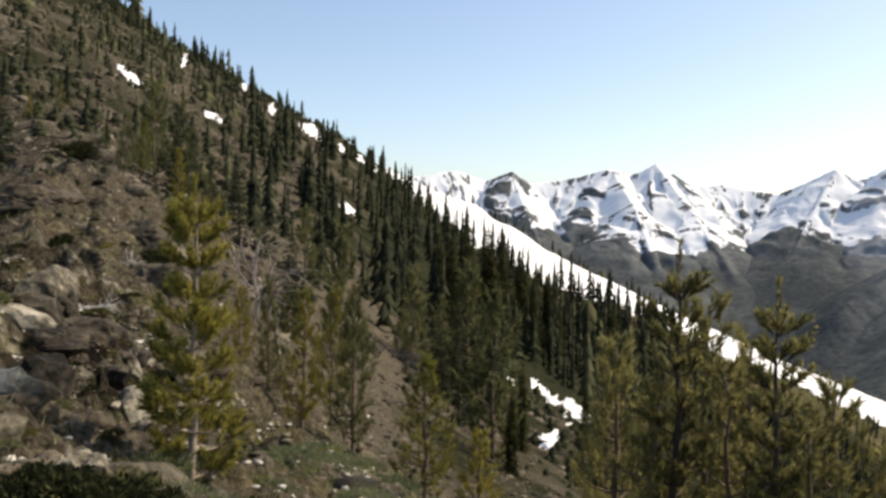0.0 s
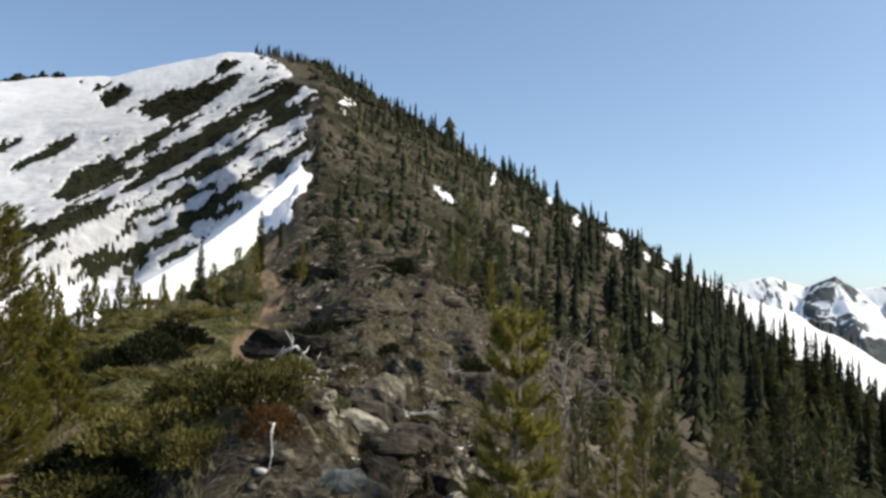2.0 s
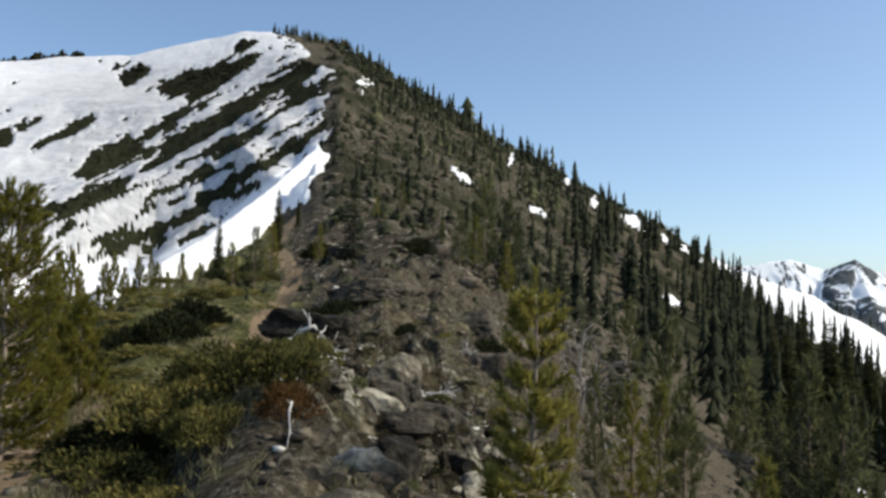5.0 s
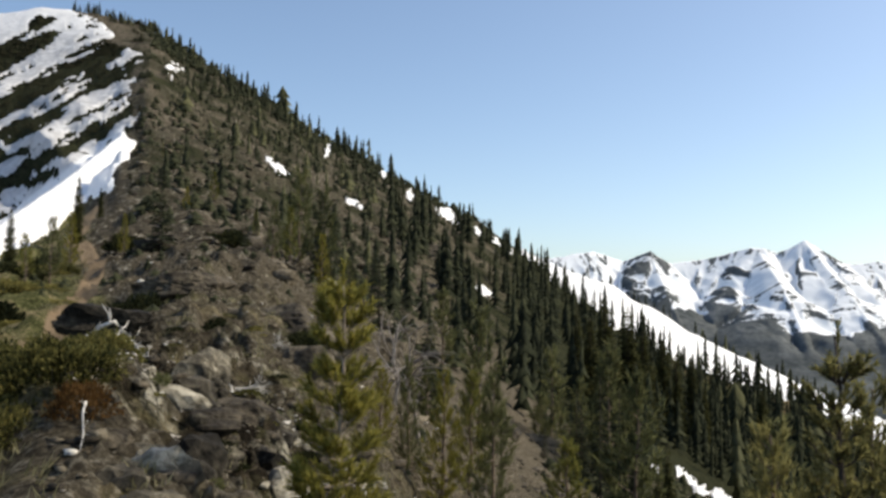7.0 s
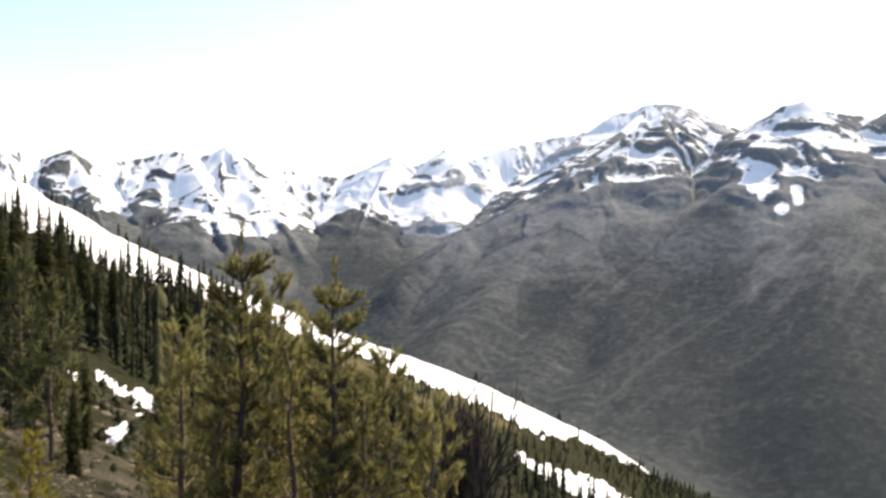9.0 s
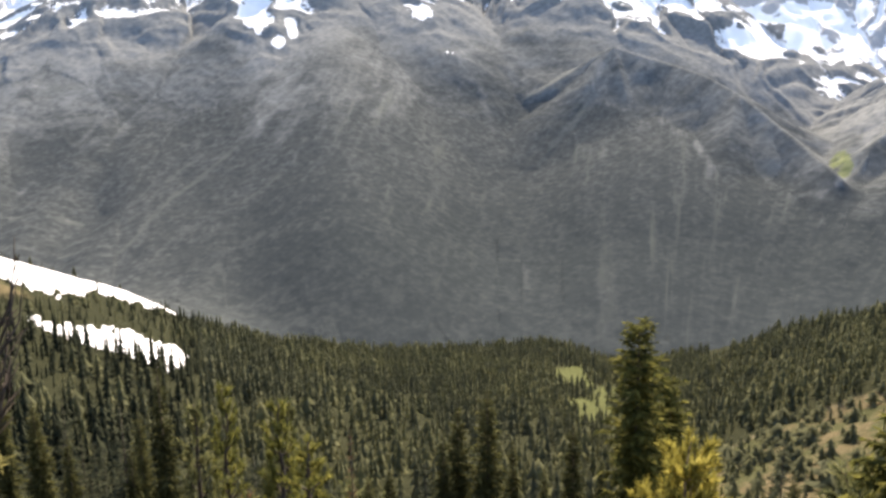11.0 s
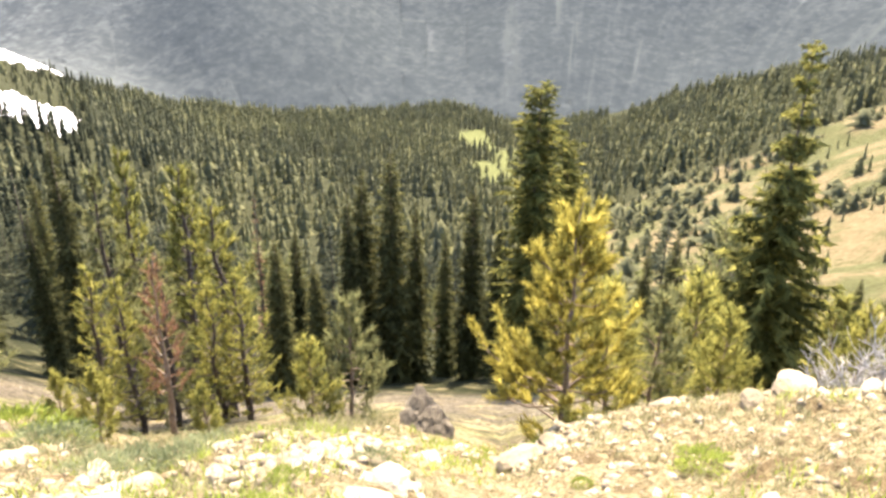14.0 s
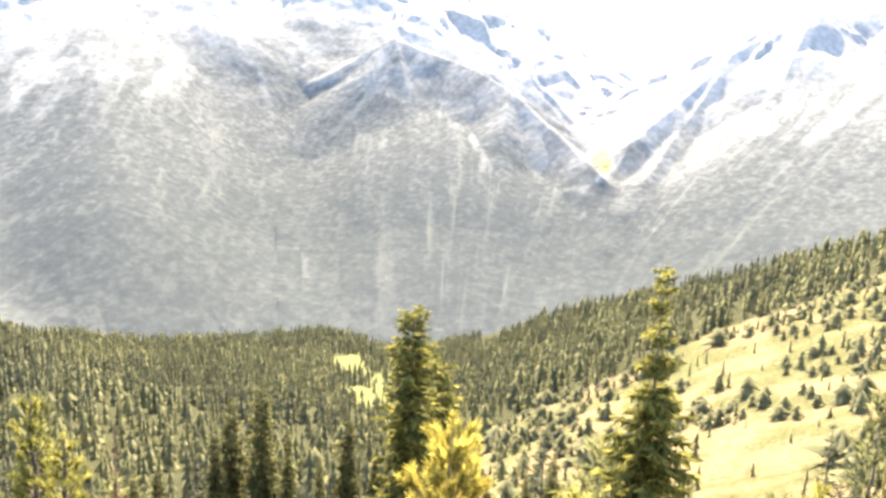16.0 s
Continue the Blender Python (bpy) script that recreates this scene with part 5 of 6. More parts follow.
for k, (a, r, top) in enumerate(((-1.5, 155, 0.8), (-2.9, 160, 0.4), (-3.8, 165, -1.2), (-5.0, 210, -1.7), (-5.8, 205, -2.6), (-6.7, 215, -2.6), (-0.6, 170, -0.4), (-10.7, 240, -4.5), (-9.2, 112, -9.4), (-2.2, 150, -2.4), (-4.4, 185, -3.0), (-3.3, 150, -3.2), (0.2, 180, 0.2), (-7.4, 210, -4.4))):
    thing("fir_tree", "tall dark fir in a clump below the snow strip", "fir", "tall hillside firs", zip(("trunk", "crown"), firs[k % 4]), stand(a, r, top, turn=a * 3, tall=1.7))
for k, (a, high) in enumerate(((-24.0, 4), (-25.2, 3), (-26.6, 4), (-28.9, 8), (-29.4, 3.5), (-31.2, 6.5), (-31.9, 7), (-32.5, 4), (-33.1, 4.5), (-34.2, 9), (-35.6, 4), (-36.7, 6), (-37.5, 4), (-38.6, 5), (-39.7, 5), (-41.2, 8), (-42.0, 6), (-19.5, 3), (-21.3, 3.5))):
    thing("fir_tree", "small dark fir on the rim above the snow strip", "fir", "rim firs", zip(("trunk", "crown"), firs[k % 4]), stand(a, 1.03 * float(CREST_R(a)), height=high + 0.5, turn=a, tall=2.0))
for n, (a, r, top) in enumerate(((-38.8, 11, -31.6), (-53.7, 12, -31.8), (-56.6, 13, -30.0), (-88.6, 10, -31.6), (-83.0, 13, -28.5), (-78.5, 14, -28.2), (-75.6, 13, -28.0),
                  (-81.0, 16, -27.0), (-95.0, 10, -25.5), (-36.5, 12, -31.5), (-91.6, 17, -26.8), (-93.4, 21, -25.2), (-89.8, 23, -26.6), (-95.5, 19, -24.2), (-31.0, 15, -25.0), (-46.2, 10.5, -33.6))):
    thing("pine_sapling", "small bushy green pine sapling at the edge of the slope", "pine", "pine saplings", zip(("trunk", "crown"), small_pine[n % 3]), stand(a, r, top, turn=a * 3))
red = pine_meshes(1.0, 0.14, 37, 34, 4, 11, 0.034, 0.005, RED, 0.3, 0.2, bark=BARK)
thing("dead_pine", "thin dying pine with rust-red needles on the slope", "pine", "slope edge pines", zip(("trunk", "crown"), red), stand(-43.7, 12.5, -26.0, tall=1.1))

# ---- firs ----
big_fir = spruce_meshes(1.0, 0.42, 51, 60, 11, FIRGREEN, 0.02, 2.3, 28, 0.6, 0.06, 0.03)
thing("fir_tree", "large dense green fir with a thin leaning top", "fir", "firs below the ridge", zip(("trunk", "crown"), big_fir), stand(-85.2, 20, -12.6))
bushy_fir = spruce_meshes(1.0, 0.075, 58, 80, 9, FIRGREEN, 0.05, 0.4, 11, 0.45, 0.3, 0.03)
for n, (a, r, top, tall) in enumerate(((-69.5, 34, -16.5, 1.3), (-71.6, 36, -19.8, 1.1), (-59.7, 36, -20.7, 1.2), (-57.7, 37, -21.6, 1.0), (-56.7, 35, -23.1, 1.0), (-61.4, 37, -23.9, 1.0), (-65.4, 38, -22.9, 1.1),
                                      (-51.6, 30, -25.7, 1.2), (-38.6, 34, -18.0, 1.1), (-36.6, 32, -22.6, 1.1), (-33.0, 36, -21.5, 1.0), (-54.2, 34, -27.5, 1.2), (-63.5, 40, -25.5, 1.1), (-67.3, 40, -25.0, 1.3),
                                      (-37.2, 40, -20.5, 1.0), (-74.9, 34, -26.5, 1.2), (-77.5, 33, -25.8, 1.2), (-79.3, 27, -24.7, 1.3), (-82.3, 28, -26.5, 1.3), (-31.3, 38, -19.0, 1.1), (-29.5, 44, -16.5, 1.0),
                                      (-48.2, 36, -24.6, 1.1), (-53.0, 40, -25.6, 1.1), (-90.8, 26, -25.5, 1.3), (-41.9, 40, -22.5, 1.0), (-45.0, 44, -24.0, 1.0))):
    thing("fir_tree", "narrow dark green fir on the steep slope below the ridge", "fir", "firs below the ridge", zip(("trunk", "crown"), bushy_fir if n < 2 else firs[n % 4]), stand(a, r, top, turn=n * 1.1, tall=tall))
pole = spruce_meshes(1.0, 0.035, 70, 26, 4, RED, 0.3, 0.4)
thing("dead_fir", "thin bare brown dead fir among the green ones", "fir", "firs below the ridge", zip(("trunk", "crown"), pole), stand(-50.5, 34, -22.9))

# ---- dead wood ----
snag = dead_mesh("dead_tree", 5, SILVERWOOD, 6, 5, 0.022, 0.02, 0.9, 2)
for a, r, top, turn in ((-91.6, 13.5, -28.3, 0.3), (-89.6, 14, -29.8, 2.0), (-93.6, 13.5, -27.6, 4.0)):
    ob = new("dead_tree", snag)
    ob.matrix_basis = stand(a, r, top, turn=turn)
    tagged(ob, "bleached silver-grey dead tree with bare twisted branches", "dead tree", "dead wood")


def fan_shrub(seed):
    """Bare stems that open into a round fan of twigs, one metre high."""
    rng = random.Random(seed)
    sv, sf, tv, tf = [], [], [], []
    for s in range(6):
        lean = Vector((rng.uniform(-1, 1) * 0.1, rng.uniform(-1, 1) * 0.1, 0))
        pts = [Vector((lean.x * 0.3, lean.y * 0.3, -0.02)), lean * 0.6 + Vector((0, 0, 0.35)), lean + Vector((0, 0, 0.68))]
        tube(sv, sf, pts, [0.014, 0.011, 0.008], 6)
        for k in range(13):
            p = pts[1].lerp(pts[2], rng.random())
            d = (Vector((rng.uniform(-1, 1), rng.uniform(-1, 1), rng.uniform(0.7, 1.8)))).normalized()
            q = p + d * rng.uniform(0.1, 0.2)
            e = q + (d + Vector((0, 0, 0.5)) + ball(rng) * 0.3).normalized() * rng.uniform(0.06, 0.15)
            tube(tv, tf, [p, q, e], [0.006, 0.005, 0.003], 4)
            for w in range(6):
                b = p.lerp(q, rng.uniform(0.3, 1)) if w % 2 else q.lerp(e, rng.random())
                f = b + (d + ball(rng) * 0.8 + Vector((0, 0, 0.4))).normalized() * rng.uniform(0.05, 0.12)
                tube(tv, tf, [b, f], [0.0036, 0.0022], 3)
    return (("stem", mesh_of("stem", sv, sf, DARKBARK)), ("crown", mesh_of("crown", tv, tf, DARKBARK)))


thing("dead_shrub", "bare dark leafless shrub standing before the snow strip", "shrub", "dead wood", fan_shrub(8), stand(-28.2, 31, -8.9, tall=0.6))
grey = dead_mesh("dead_pine", 9, GREYWOOD, 2, 4, 0.014, 0.0, 0.12)
for a, r, top in ((10.6, 40, 2.0), (11.6, 42, 1.0)):
    ob = new("dead_pine", grey)
    ob.matrix_basis = stand(a, r, top, turn=a)
    tagged(ob, "grey leaning dead pine on the steep slope", "dead tree", "dead wood")
log = dead_mesh("fallen_branch", 17, DEADWOOD, 2, 4, 0.03, 0.0, 0.35, 2)
for a, r, s, e in ((21.0, 15, 0.6, (1.52, 0.1, 1.9)), (19.0, 22, 0.8, (1.5, 0.1, 0.6))):
    ob = new("fallen_branch", log)
    ob.matrix_basis = Matrix.LocRotScale(spot(a, r, 0.08), Euler(e), Vector((s, s, s)))
    tagged(ob, "bleached white fallen branch lying on the rocks", "dead wood", "dead wood")



def bleached_branch(pts, thick, seed, twig=1.0):
    """A crooked bare limb along plan points (azimuth, distance, height over the ground), with side twigs."""
    rng = random.Random(seed)
    v, f = [], []
    line = [spot(a, r, h) for a, r, h in pts]
    tube(v, f, line, [thick * (1 - 0.7 * i / (len(line) - 1)) for i in range(len(line))], 6)
    for k in range(2 * len(line)):
        i = rng.randrange(len(line) - 1)
        p = line[i].lerp(line[i + 1], rng.random())
        q = p + (ball(rng) + Vector((0, 0, 0.3))).normalized() * twig * rng.uniform(0.15, 0.4)
        tube(v, f, [p, p.lerp(q, 0.5) + ball(rng) * 0.04, q], [thick * 0.45, thick * 0.3, thick * 0.12], 4)
    return tagged(new("fallen_branch", mesh_of("fallen_branch", v, f, DEADWOOD)), "bleached white crooked branch draped over the rock ledge", "dead wood", "dead wood")


bleached_branch([(29.6, 16.9, 0.35), (28.7, 16.8, 0.8), (28.0, 16.7, 0.95), (27.2, 16.6, 0.85), (26.4, 16.5, 0.7), (25.6, 16.4, 0.45), (25.2, 16.2, 0.3)], 0.045, 1)
bleached_branch([(27.6, 16.4, 0.85), (27.7, 16.1, 0.6), (28.3, 15.9, 0.42), (29.0, 15.8, 0.3), (29.6, 15.8, 0.2)], 0.04, 2)
bleached_branch([(27.0, 15.9, 0.45), (27.1, 15.5, 0.3), (27.0, 15.1, 0.15)], 0.03, 3)
bleached_branch([(29.0, 9.2, 0.3), (29.15, 9.1, 0.2), (29.05, 9.0, 0.1), (29.2, 8.9, 0.0)], 0.014, 4, 0.25)
bleached_branch([(22.4, 17.2, 0.1), (21.8, 17.0, 0.08), (21.2, 16.9, 0.1), (20.7, 16.8, 0.05)], 0.04, 5)

# ---- low bushes ----
juniper = [mound_mesh("juniper", 80 + k, 5200, 0.062, 0.03, SHRUB, 0.55) for k in range(2)]
for n, (a, r, w, h) in enumerate(((39.0, 10.5, 1.3, 0.6), (35.5, 11.5, 1.3, 0.75), (32.2, 12.0, 1.2, 0.8), (30.4, 10.6, 0.9, 0.6), (36.5, 9.4, 0.9, 0.45), (41.0, 24, 1.1, 0.7), (36.6, 30, 1.5, 0.8), (33.9, 38, 1.4, 0.9), (38.5, 27, 1.2, 0.7), (31.4, 56, 1.6, 1.0), (25.0, 20.5, 0.9, 0.4), (37.4, 8.6, 0.6, 0.35), (33.6, 9.9, 0.7, 0.55), (28.4, 11.4, 0.6, 0.5))):
    ob = new("juniper", juniper[n % 2])
    ob.matrix_basis = Matrix.LocRotScale(spot(a, r, -0.05), Euler((0, 0, n * 1.7)), Vector((w, w * 0.8, h * 1.5)))
    tagged(ob, "low spreading dark green juniper mat on the ridge", "shrub", "low shrubs")
mats = random.Random(61)
low_mat = mound_mesh("juniper", 83, 1500, 0.1, 0.045, SHRUB, 0.5)
for n in range(46):
    r = mats.uniform(13, 52)
    a = mats.uniform(31.5 if r < 30 else 30.6, 44 - 0.12 * r)
    w = mats.uniform(0.35, 0.9) * (0.7 + r / 60)
    ob = new("juniper", low_mat)
    ob.matrix_basis = Matrix.LocRotScale(spot(a, r, -0.05), Euler((0, 0, radians(a + 35))), Vector((w * 1.5, w * 0.6, w * 0.75)))
    tagged(ob, "small dark juniper mat on the grassy slope", "shrub", "low shrubs")
krummholz = mound_mesh("krummholz", 87, 5200, 0.085, 0.045, SHADEMAT, 0.6)
# the three about 6.5 m off take the place of ground shadow
for n, (a, r, w, h) in enumerate(((27.2, 25.5, 0.9, 1.0), (25.9, 26.5, 1.2, 1.35), (24.6, 27.5, 0.9, 1.1), (22.4, 21.8, 0.55, 0.55), (39.6, 25.5, 1.1, 0.9), (38.2, 26.5, 1.4, 1.05), (36.6, 29, 1.5, 1.1), (35.2, 33, 1.5, 1.2), (32.6, 16.2, 0.75, 0.45), (31.2, 17.2, 0.7, 0.5), (39.8, 11.6, 0.8, 0.5), (37.6, 11.2, 0.9, 0.45), (33.8, 52, 1.8, 1.2), (32.2, 58, 1.6, 1.2), (17.4, 24, 0.8, 0.6), (20.8, 6.4, 0.75, 0.35), (23.0, 6.6, 0.7, 0.3), (17.6, 6.6, 0.6, 0.3), (27.8, 66, 2.0, 1.3), (22.0, 60, 1.8, 1.2))):
    ob = new("krummholz", krummholz)
    ob.matrix_basis = Matrix.LocRotScale(spot(a, r, -0.08), Euler((0, 0, n * 2.3)), Vector((w, w * 0.85, h * 1.5)))
    tagged(ob, "dense wind-pressed conifer mat on the ridge, painted dark for shade", "shrub", "krummholz mats")
brown = new("shrub", mound_mesh("shrub", 90, 1800, 0.09, 0.03, ORANGE, 0.7))
brown.matrix_basis = Matrix.LocRotScale(spot(29.3, 9.7, 0.0), Euler((0, 0, 1)), Vector((0.42, 0.4, 0.62)))
tagged(brown, "orange-brown withered shrub beside the green juniper", "shrub", "low shrubs")
sage = mound_mesh("sagebrush", 95, 1500, 0.12, 0.022, SAGE, 0.6)
herb = mound_mesh("herb_clump", 96, 1300, 0.16, 0.03, HERB, 0.7)
for n, (a, r, w) in enumerate(((-41.0, 6.2, 0.5), (-44.5, 6.0, 0.45), (-38.5, 5.6, 0.4), (-46.5, 6.6, 0.35), (-36.0, 7.2, 0.5), (17.0, 8.2, 0.5), (15.2, 7.2, 0.45), (9.0, 10.0, 0.5), (6.5, 11.0, 0.5), (12.0, 12.0, 0.45), (3.0, 13.0, 0.6), (7.5, 15.0, 0.6), (0.5, 16.0, 0.7), (10.5, 9.0, 0.4), (4.5, 9.5, 0.4), (13.5, 10.5, 0.4), (-2.5, 18, 0.7), (5.0, 19, 0.7), (-61.0, 3.4, 0.22), (-58.3, 4.8, 0.2))):
    ob = new("sagebrush", sage)
    ob.matrix_basis = Matrix.LocRotScale(spot(a, r, -0.02), Euler((0, 0, n)), Vector((w, w, w * 0.75)))
    tagged(ob, "low grey-green sagebrush clump on stony ground", "shrub", "low shrubs")
for n, (a, r, w) in enumerate(((-82.3, 5.2, 0.26), (-83.0, 4.3, 0.2), (-80.4, 4.3, 0.14), (-50.0, 3.5, 0.16), (-53.5, 3.3, 0.17), (-56.5, 3.6, 0.14), (-68.5, 3.4, 0.13), (-71.0, 3.0, 0.12), (-33.5, 11.5, 0.7), (-36.0, 10.5, 0.6), (-74.0, 4.9, 0.1), (-52.0, 4.2, 0.14))):
    ob = new("herb_clump", herb)
    ob.matrix_basis = Matrix.LocRotScale(spot(a, r, -0.02), Euler((0, 0, n)), Vector((w, w, w * 0.8)))
    tagged(ob, "small bright green herb clump between pale stones", "plant", "herb clumps")


# ---- the forest ----
def simple_tree(layers, sides, spread, power, seed):
    """Points and faces of a unit tree: stacked ragged cones."""
    rng = random.Random(seed)
    v, f = [], []
    for i in range(layers):
        t0 = 0.05 + 0.95 * i / layers
        t1 = min(1.0, t0 + 1.7 / layers)
        r0 = spread * ((1 - t0) ** power)
        n = len(v)
        v.append((rng.uniform(-.01, .01), rng.uniform(-.01, .01), t1))
        for k in range(sides):
            a = 2 * math.pi * (k + rng.uniform(-.3, .3)) / sides + i
            r = r0 * (1.35 if k % 2 else 0.5) * rng.uniform(0.7, 1.25)
            v.append((r * math.cos(a), r * math.sin(a), t0 - (0.03 if k % 2 else -0.02)))
        for k in range(sides):
            f.append((n, n + 1 + k, n + 1 + (k + 1) % sides))
    return np.array(v), np.array(f)


def merged(name, label, templates, places, mat, category):
    """Many unit trees as one mesh; places: x, y, z, width, height, turn."""
    vs, fs, base = [], [], 0
    for k, (tv, tf) in enumerate(templates):
        p = places[k::len(templates)]
        if not len(p):
            continue
        c, s = np.cos(p[:, 5])[:, None], np.sin(p[:, 5])[:, None]
        x = (tv[:, 0] * c - tv[:, 1] * s) * p[:, 3:4] + p[:, 0:1]
        y = (tv[:, 0] * s + tv[:, 1] * c) * p[:, 3:4] + p[:, 1:2]
        z = tv[:, 2] * p[:, 4:5] + p[:, 2:3]
        vs.append(np.stack([x, y, z], -1).reshape(-1, 3))
        fs.append((tf[None] + (np.arange(len(p)) * len(tv))[:, None, None]).reshape(-1, 3) + base)
        base += len(p) * len(tv)
    v, f = np.concatenate(vs), np.concatenate(fs)
    me = bpy.data.meshes.new(name)
    me.vertices.add(len(v))
    me.vertices.foreach_set("co", v.astype(np.float32).ravel())
    me.loops.add(f.size)
    me.loops.foreach_set("vertex_index", f.astype(np.int32).ravel())
    me.polygons.add(len(f))
    me.polygons.foreach_set("loop_start", np.arange(0, f.size, 3, dtype=np.int32))
    me.update(calc_edges=True)
    me.materials.append(mat)
    return tagged(new(name, me), label, category, kind="stuff")


gen = np.random.default_rng(7)


def scatter(a0, a1, r0, r1, per_tree):
    """Even random plan points in a sector: azimuth, distance."""
    n = int(radians(abs(a1 - a0)) * (r1 * r1 - r0 * r0) / 2 / per_tree)
    return gen.uniform(a0, a1, n), np.sqrt(gen.uniform(r0 * r0, r1 * r1, n))


def wooded(a, r):
    """Chance that a tree stands here, and how tall trees grow."""
    z = land(a, r)
    el = height_angle(a, r, z)
    clump = 0.5 + 0.7 * fbm(-r * np.sin(np.radians(a)) * 0.03, r * np.cos(np.radians(a)) * 0.03, 3, 15)
    near_sky = smooth(el - CREST_A(a), -1.7, -0.5)
    p = np.where(a > 12, 0.03 + 0.3 * np.clip(clump, 0, 1) ** 2 + 0.5 * near_sky * (a < 26) * (0.4 + clump) + 0.14 * (1 - smooth(a, 12, 20)), np.where(a > -3, 0.35 + 0.4 * clump, 0.72 + 0.4 * clump))
    p = np.where(a > 26.2, near_sky * (a < 33.2) * (r > CREST_R(a) * 0.97), p)
    strip_front = smooth(STRIP_LOW(a) - el, 0.1, 0.3) * (1 - smooth(STRIP_LOW(a) - el, 2.0, 4.0)) * (a < 4) * (a > -14)
    p = np.maximum(p, 0.75 * strip_front * smooth(clump, 0.2, 0.6))
    lowbrush = smooth(-a, 14, 18) * (1 - smooth(-a, 38, 42)) * smooth(el - STRIP_LOW(a), -3.2, -1.5)
    p = p * (1 - 0.55 * lowbrush)
    tan = tan_cover(a, el, r)
    p = np.where(tan > 0.5, 0.15 * clump + 0.07 + 0.3 * smooth(el - TAN_TOP(a), -2.2, -0.3) * clump, p)
    p = p * (1 - meadow_cover(a, el, r)) * (any_snow(a, el, r) < 0.02)
    p = np.where((a > 2) & (r < 40) | (a < -4.5) & (a > -10.8) & (r < 170) & (el < -7.5), 0, p)
    h = np.where(a > 26.2, 4.2, np.where(a > 12, 6.2 + 2.8 * near_sky, 8.5 - 1.5 * near_sky * (a > -3))) * (0.4 + 1.0 * gen.random(len(a)) ** 1.4) * (1 - 0.55 * (tan > 0.5)) * (1 - 0.45 * lowbrush) * (1 + 0.1 * strip_front) * (1 + 0.32 * ((a > -14) & (a < 13) & (r > 90)) * (1 - smooth(el - CREST_A(a), -1.6, -0.4)))
    return np.clip(p, 0, 1), h, z


def planted(a, r, keep_r0=0.0):
    p, h, z = wooded(a, r)
    ok = (gen.random(len(a)) < p) & (r > keep_r0)
    for a0, e0, ha, he, rr in PATCHES:
        low, top = height_angle(a, r, z), height_angle(a, r, z + h)
        ok &= ~((abs(a - a0) < 1.1 * ha) & (low < e0) & (top > e0 - 0.4 * he) & (r < rr) & (gen.random(len(a)) < 0.85))
    return a[ok], r[ok], h[ok], z[ok]


spire = [simple_tree(6, 6, 0.085 + 0.016 * k, 0.7, 200 + k) for k in range(5)]
ragged = [simple_tree(11, 7, 0.08 + 0.012 * k, 0.75, 210 + k) for k in range(5)]
bushy = [simple_tree(4, 7, 0.24 + 0.03 * k, 0.55, 220 + k) for k in range(4)]
fields = [(-104, -74, 45, 700, 19), (-74, -41, 45, 960, 19), (-41, -14, 45, 640, 17), (-14, 4, 60, 430, 20), (4, 27, 50, 450, 24), (26, 33.2, 424, 452, 5)]
fa_, fr_, fh_, fz_ = (np.concatenate(c) for c in zip(*[planted(*scatter(*f)) for f in fields]))
kind_n = fbm(-fr_ * np.sin(np.radians(fa_)) * 0.02, fr_ * np.cos(np.radians(fa_)) * 0.02, 3, 33) + gen.uniform(-0.5, 0.5, len(fa_))
is_pine = kind_n + 0.5 * ((fa_ > -6) & (fr_ < 75)) - 0.25 * ((fa_ > -14) & (fa_ < 13) & (fr_ > 75)) + 0.45 * (fa_ < -42) - 0.1 * (fa_ > 12) - 0.5 * ((fa_ < -14) & (fa_ > -46)) - 0.5 * ((fa_ > -14) & (fa_ < 13) & (fr_ > 200)) > 0.3
solo = (fr_ < np.where(fa_ > -42, 230, 125)) & (gen.random(len(fa_)) < 1.0)
order = np.argsort(fr_)
solo_idx = [i for i in order if solo[i]][:520]
solo_set = np.zeros(len(fa_), bool)
solo_set[solo_idx] = True
mid_fir = [spruce_meshes(1.0, 0.12 + 0.02 * k, 240 + k, 26, 7, SPRUCE, 0.03, 0.65, 4) for k in range(4)]
mid_pine = [pine_meshes(1.0, 0.24, 250 + k, 30, 5, 12, 0.07, 0.014, OLIVE, 0.05, 0.35) for k in range(3)]
counts = {"fir": 0, "pine": 0}
for i in solo_idx:
    kind = "pine" if is_pine[i] else "fir"
    if counts[kind] >= 260:
        solo_set[i] = False
        continue
    counts[kind] += 1
    x, y = way(fa_[i], fr_[i])
    wide = fh_[i] * (0.8 + 0.5 * gen.random())
    m = Matrix.LocRotScale((x, y, fz_[i] - 0.1), Euler((0, 0, i * 1.3)), Vector((wide, wide, fh_[i])))
    if kind == "fir":
        thing("fir_tree", "dark green fir on the wooded mountainside", "fir", "hillside firs", zip(("trunk", "crown"), mid_fir[i % 4]), m)
    else:
        thing("pine_tree", "olive-green pine on the wooded mountainside", "pine", "hillside pines", zip(("trunk", "crown"), mid_pine[i % 3]), m)


def places(sel):
    a = np.radians(fa_[sel])
    h = fh_[sel]
    return np.stack([-fr_[sel] * np.sin(a), fr_[sel] * np.cos(a), fz_[sel] - 0.2, h * gen.uniform(0.8, 1.25, len(h)) * np.where(fa_[sel] > 4, 1.2, np.where(fa_[sel] > -41, 1.15, 1.0)), h, gen.uniform(0, 6.28, len(h))], -1)


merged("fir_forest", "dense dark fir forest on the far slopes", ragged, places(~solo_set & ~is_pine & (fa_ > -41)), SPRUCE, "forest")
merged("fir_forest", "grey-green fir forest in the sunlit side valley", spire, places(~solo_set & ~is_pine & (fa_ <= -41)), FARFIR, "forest")
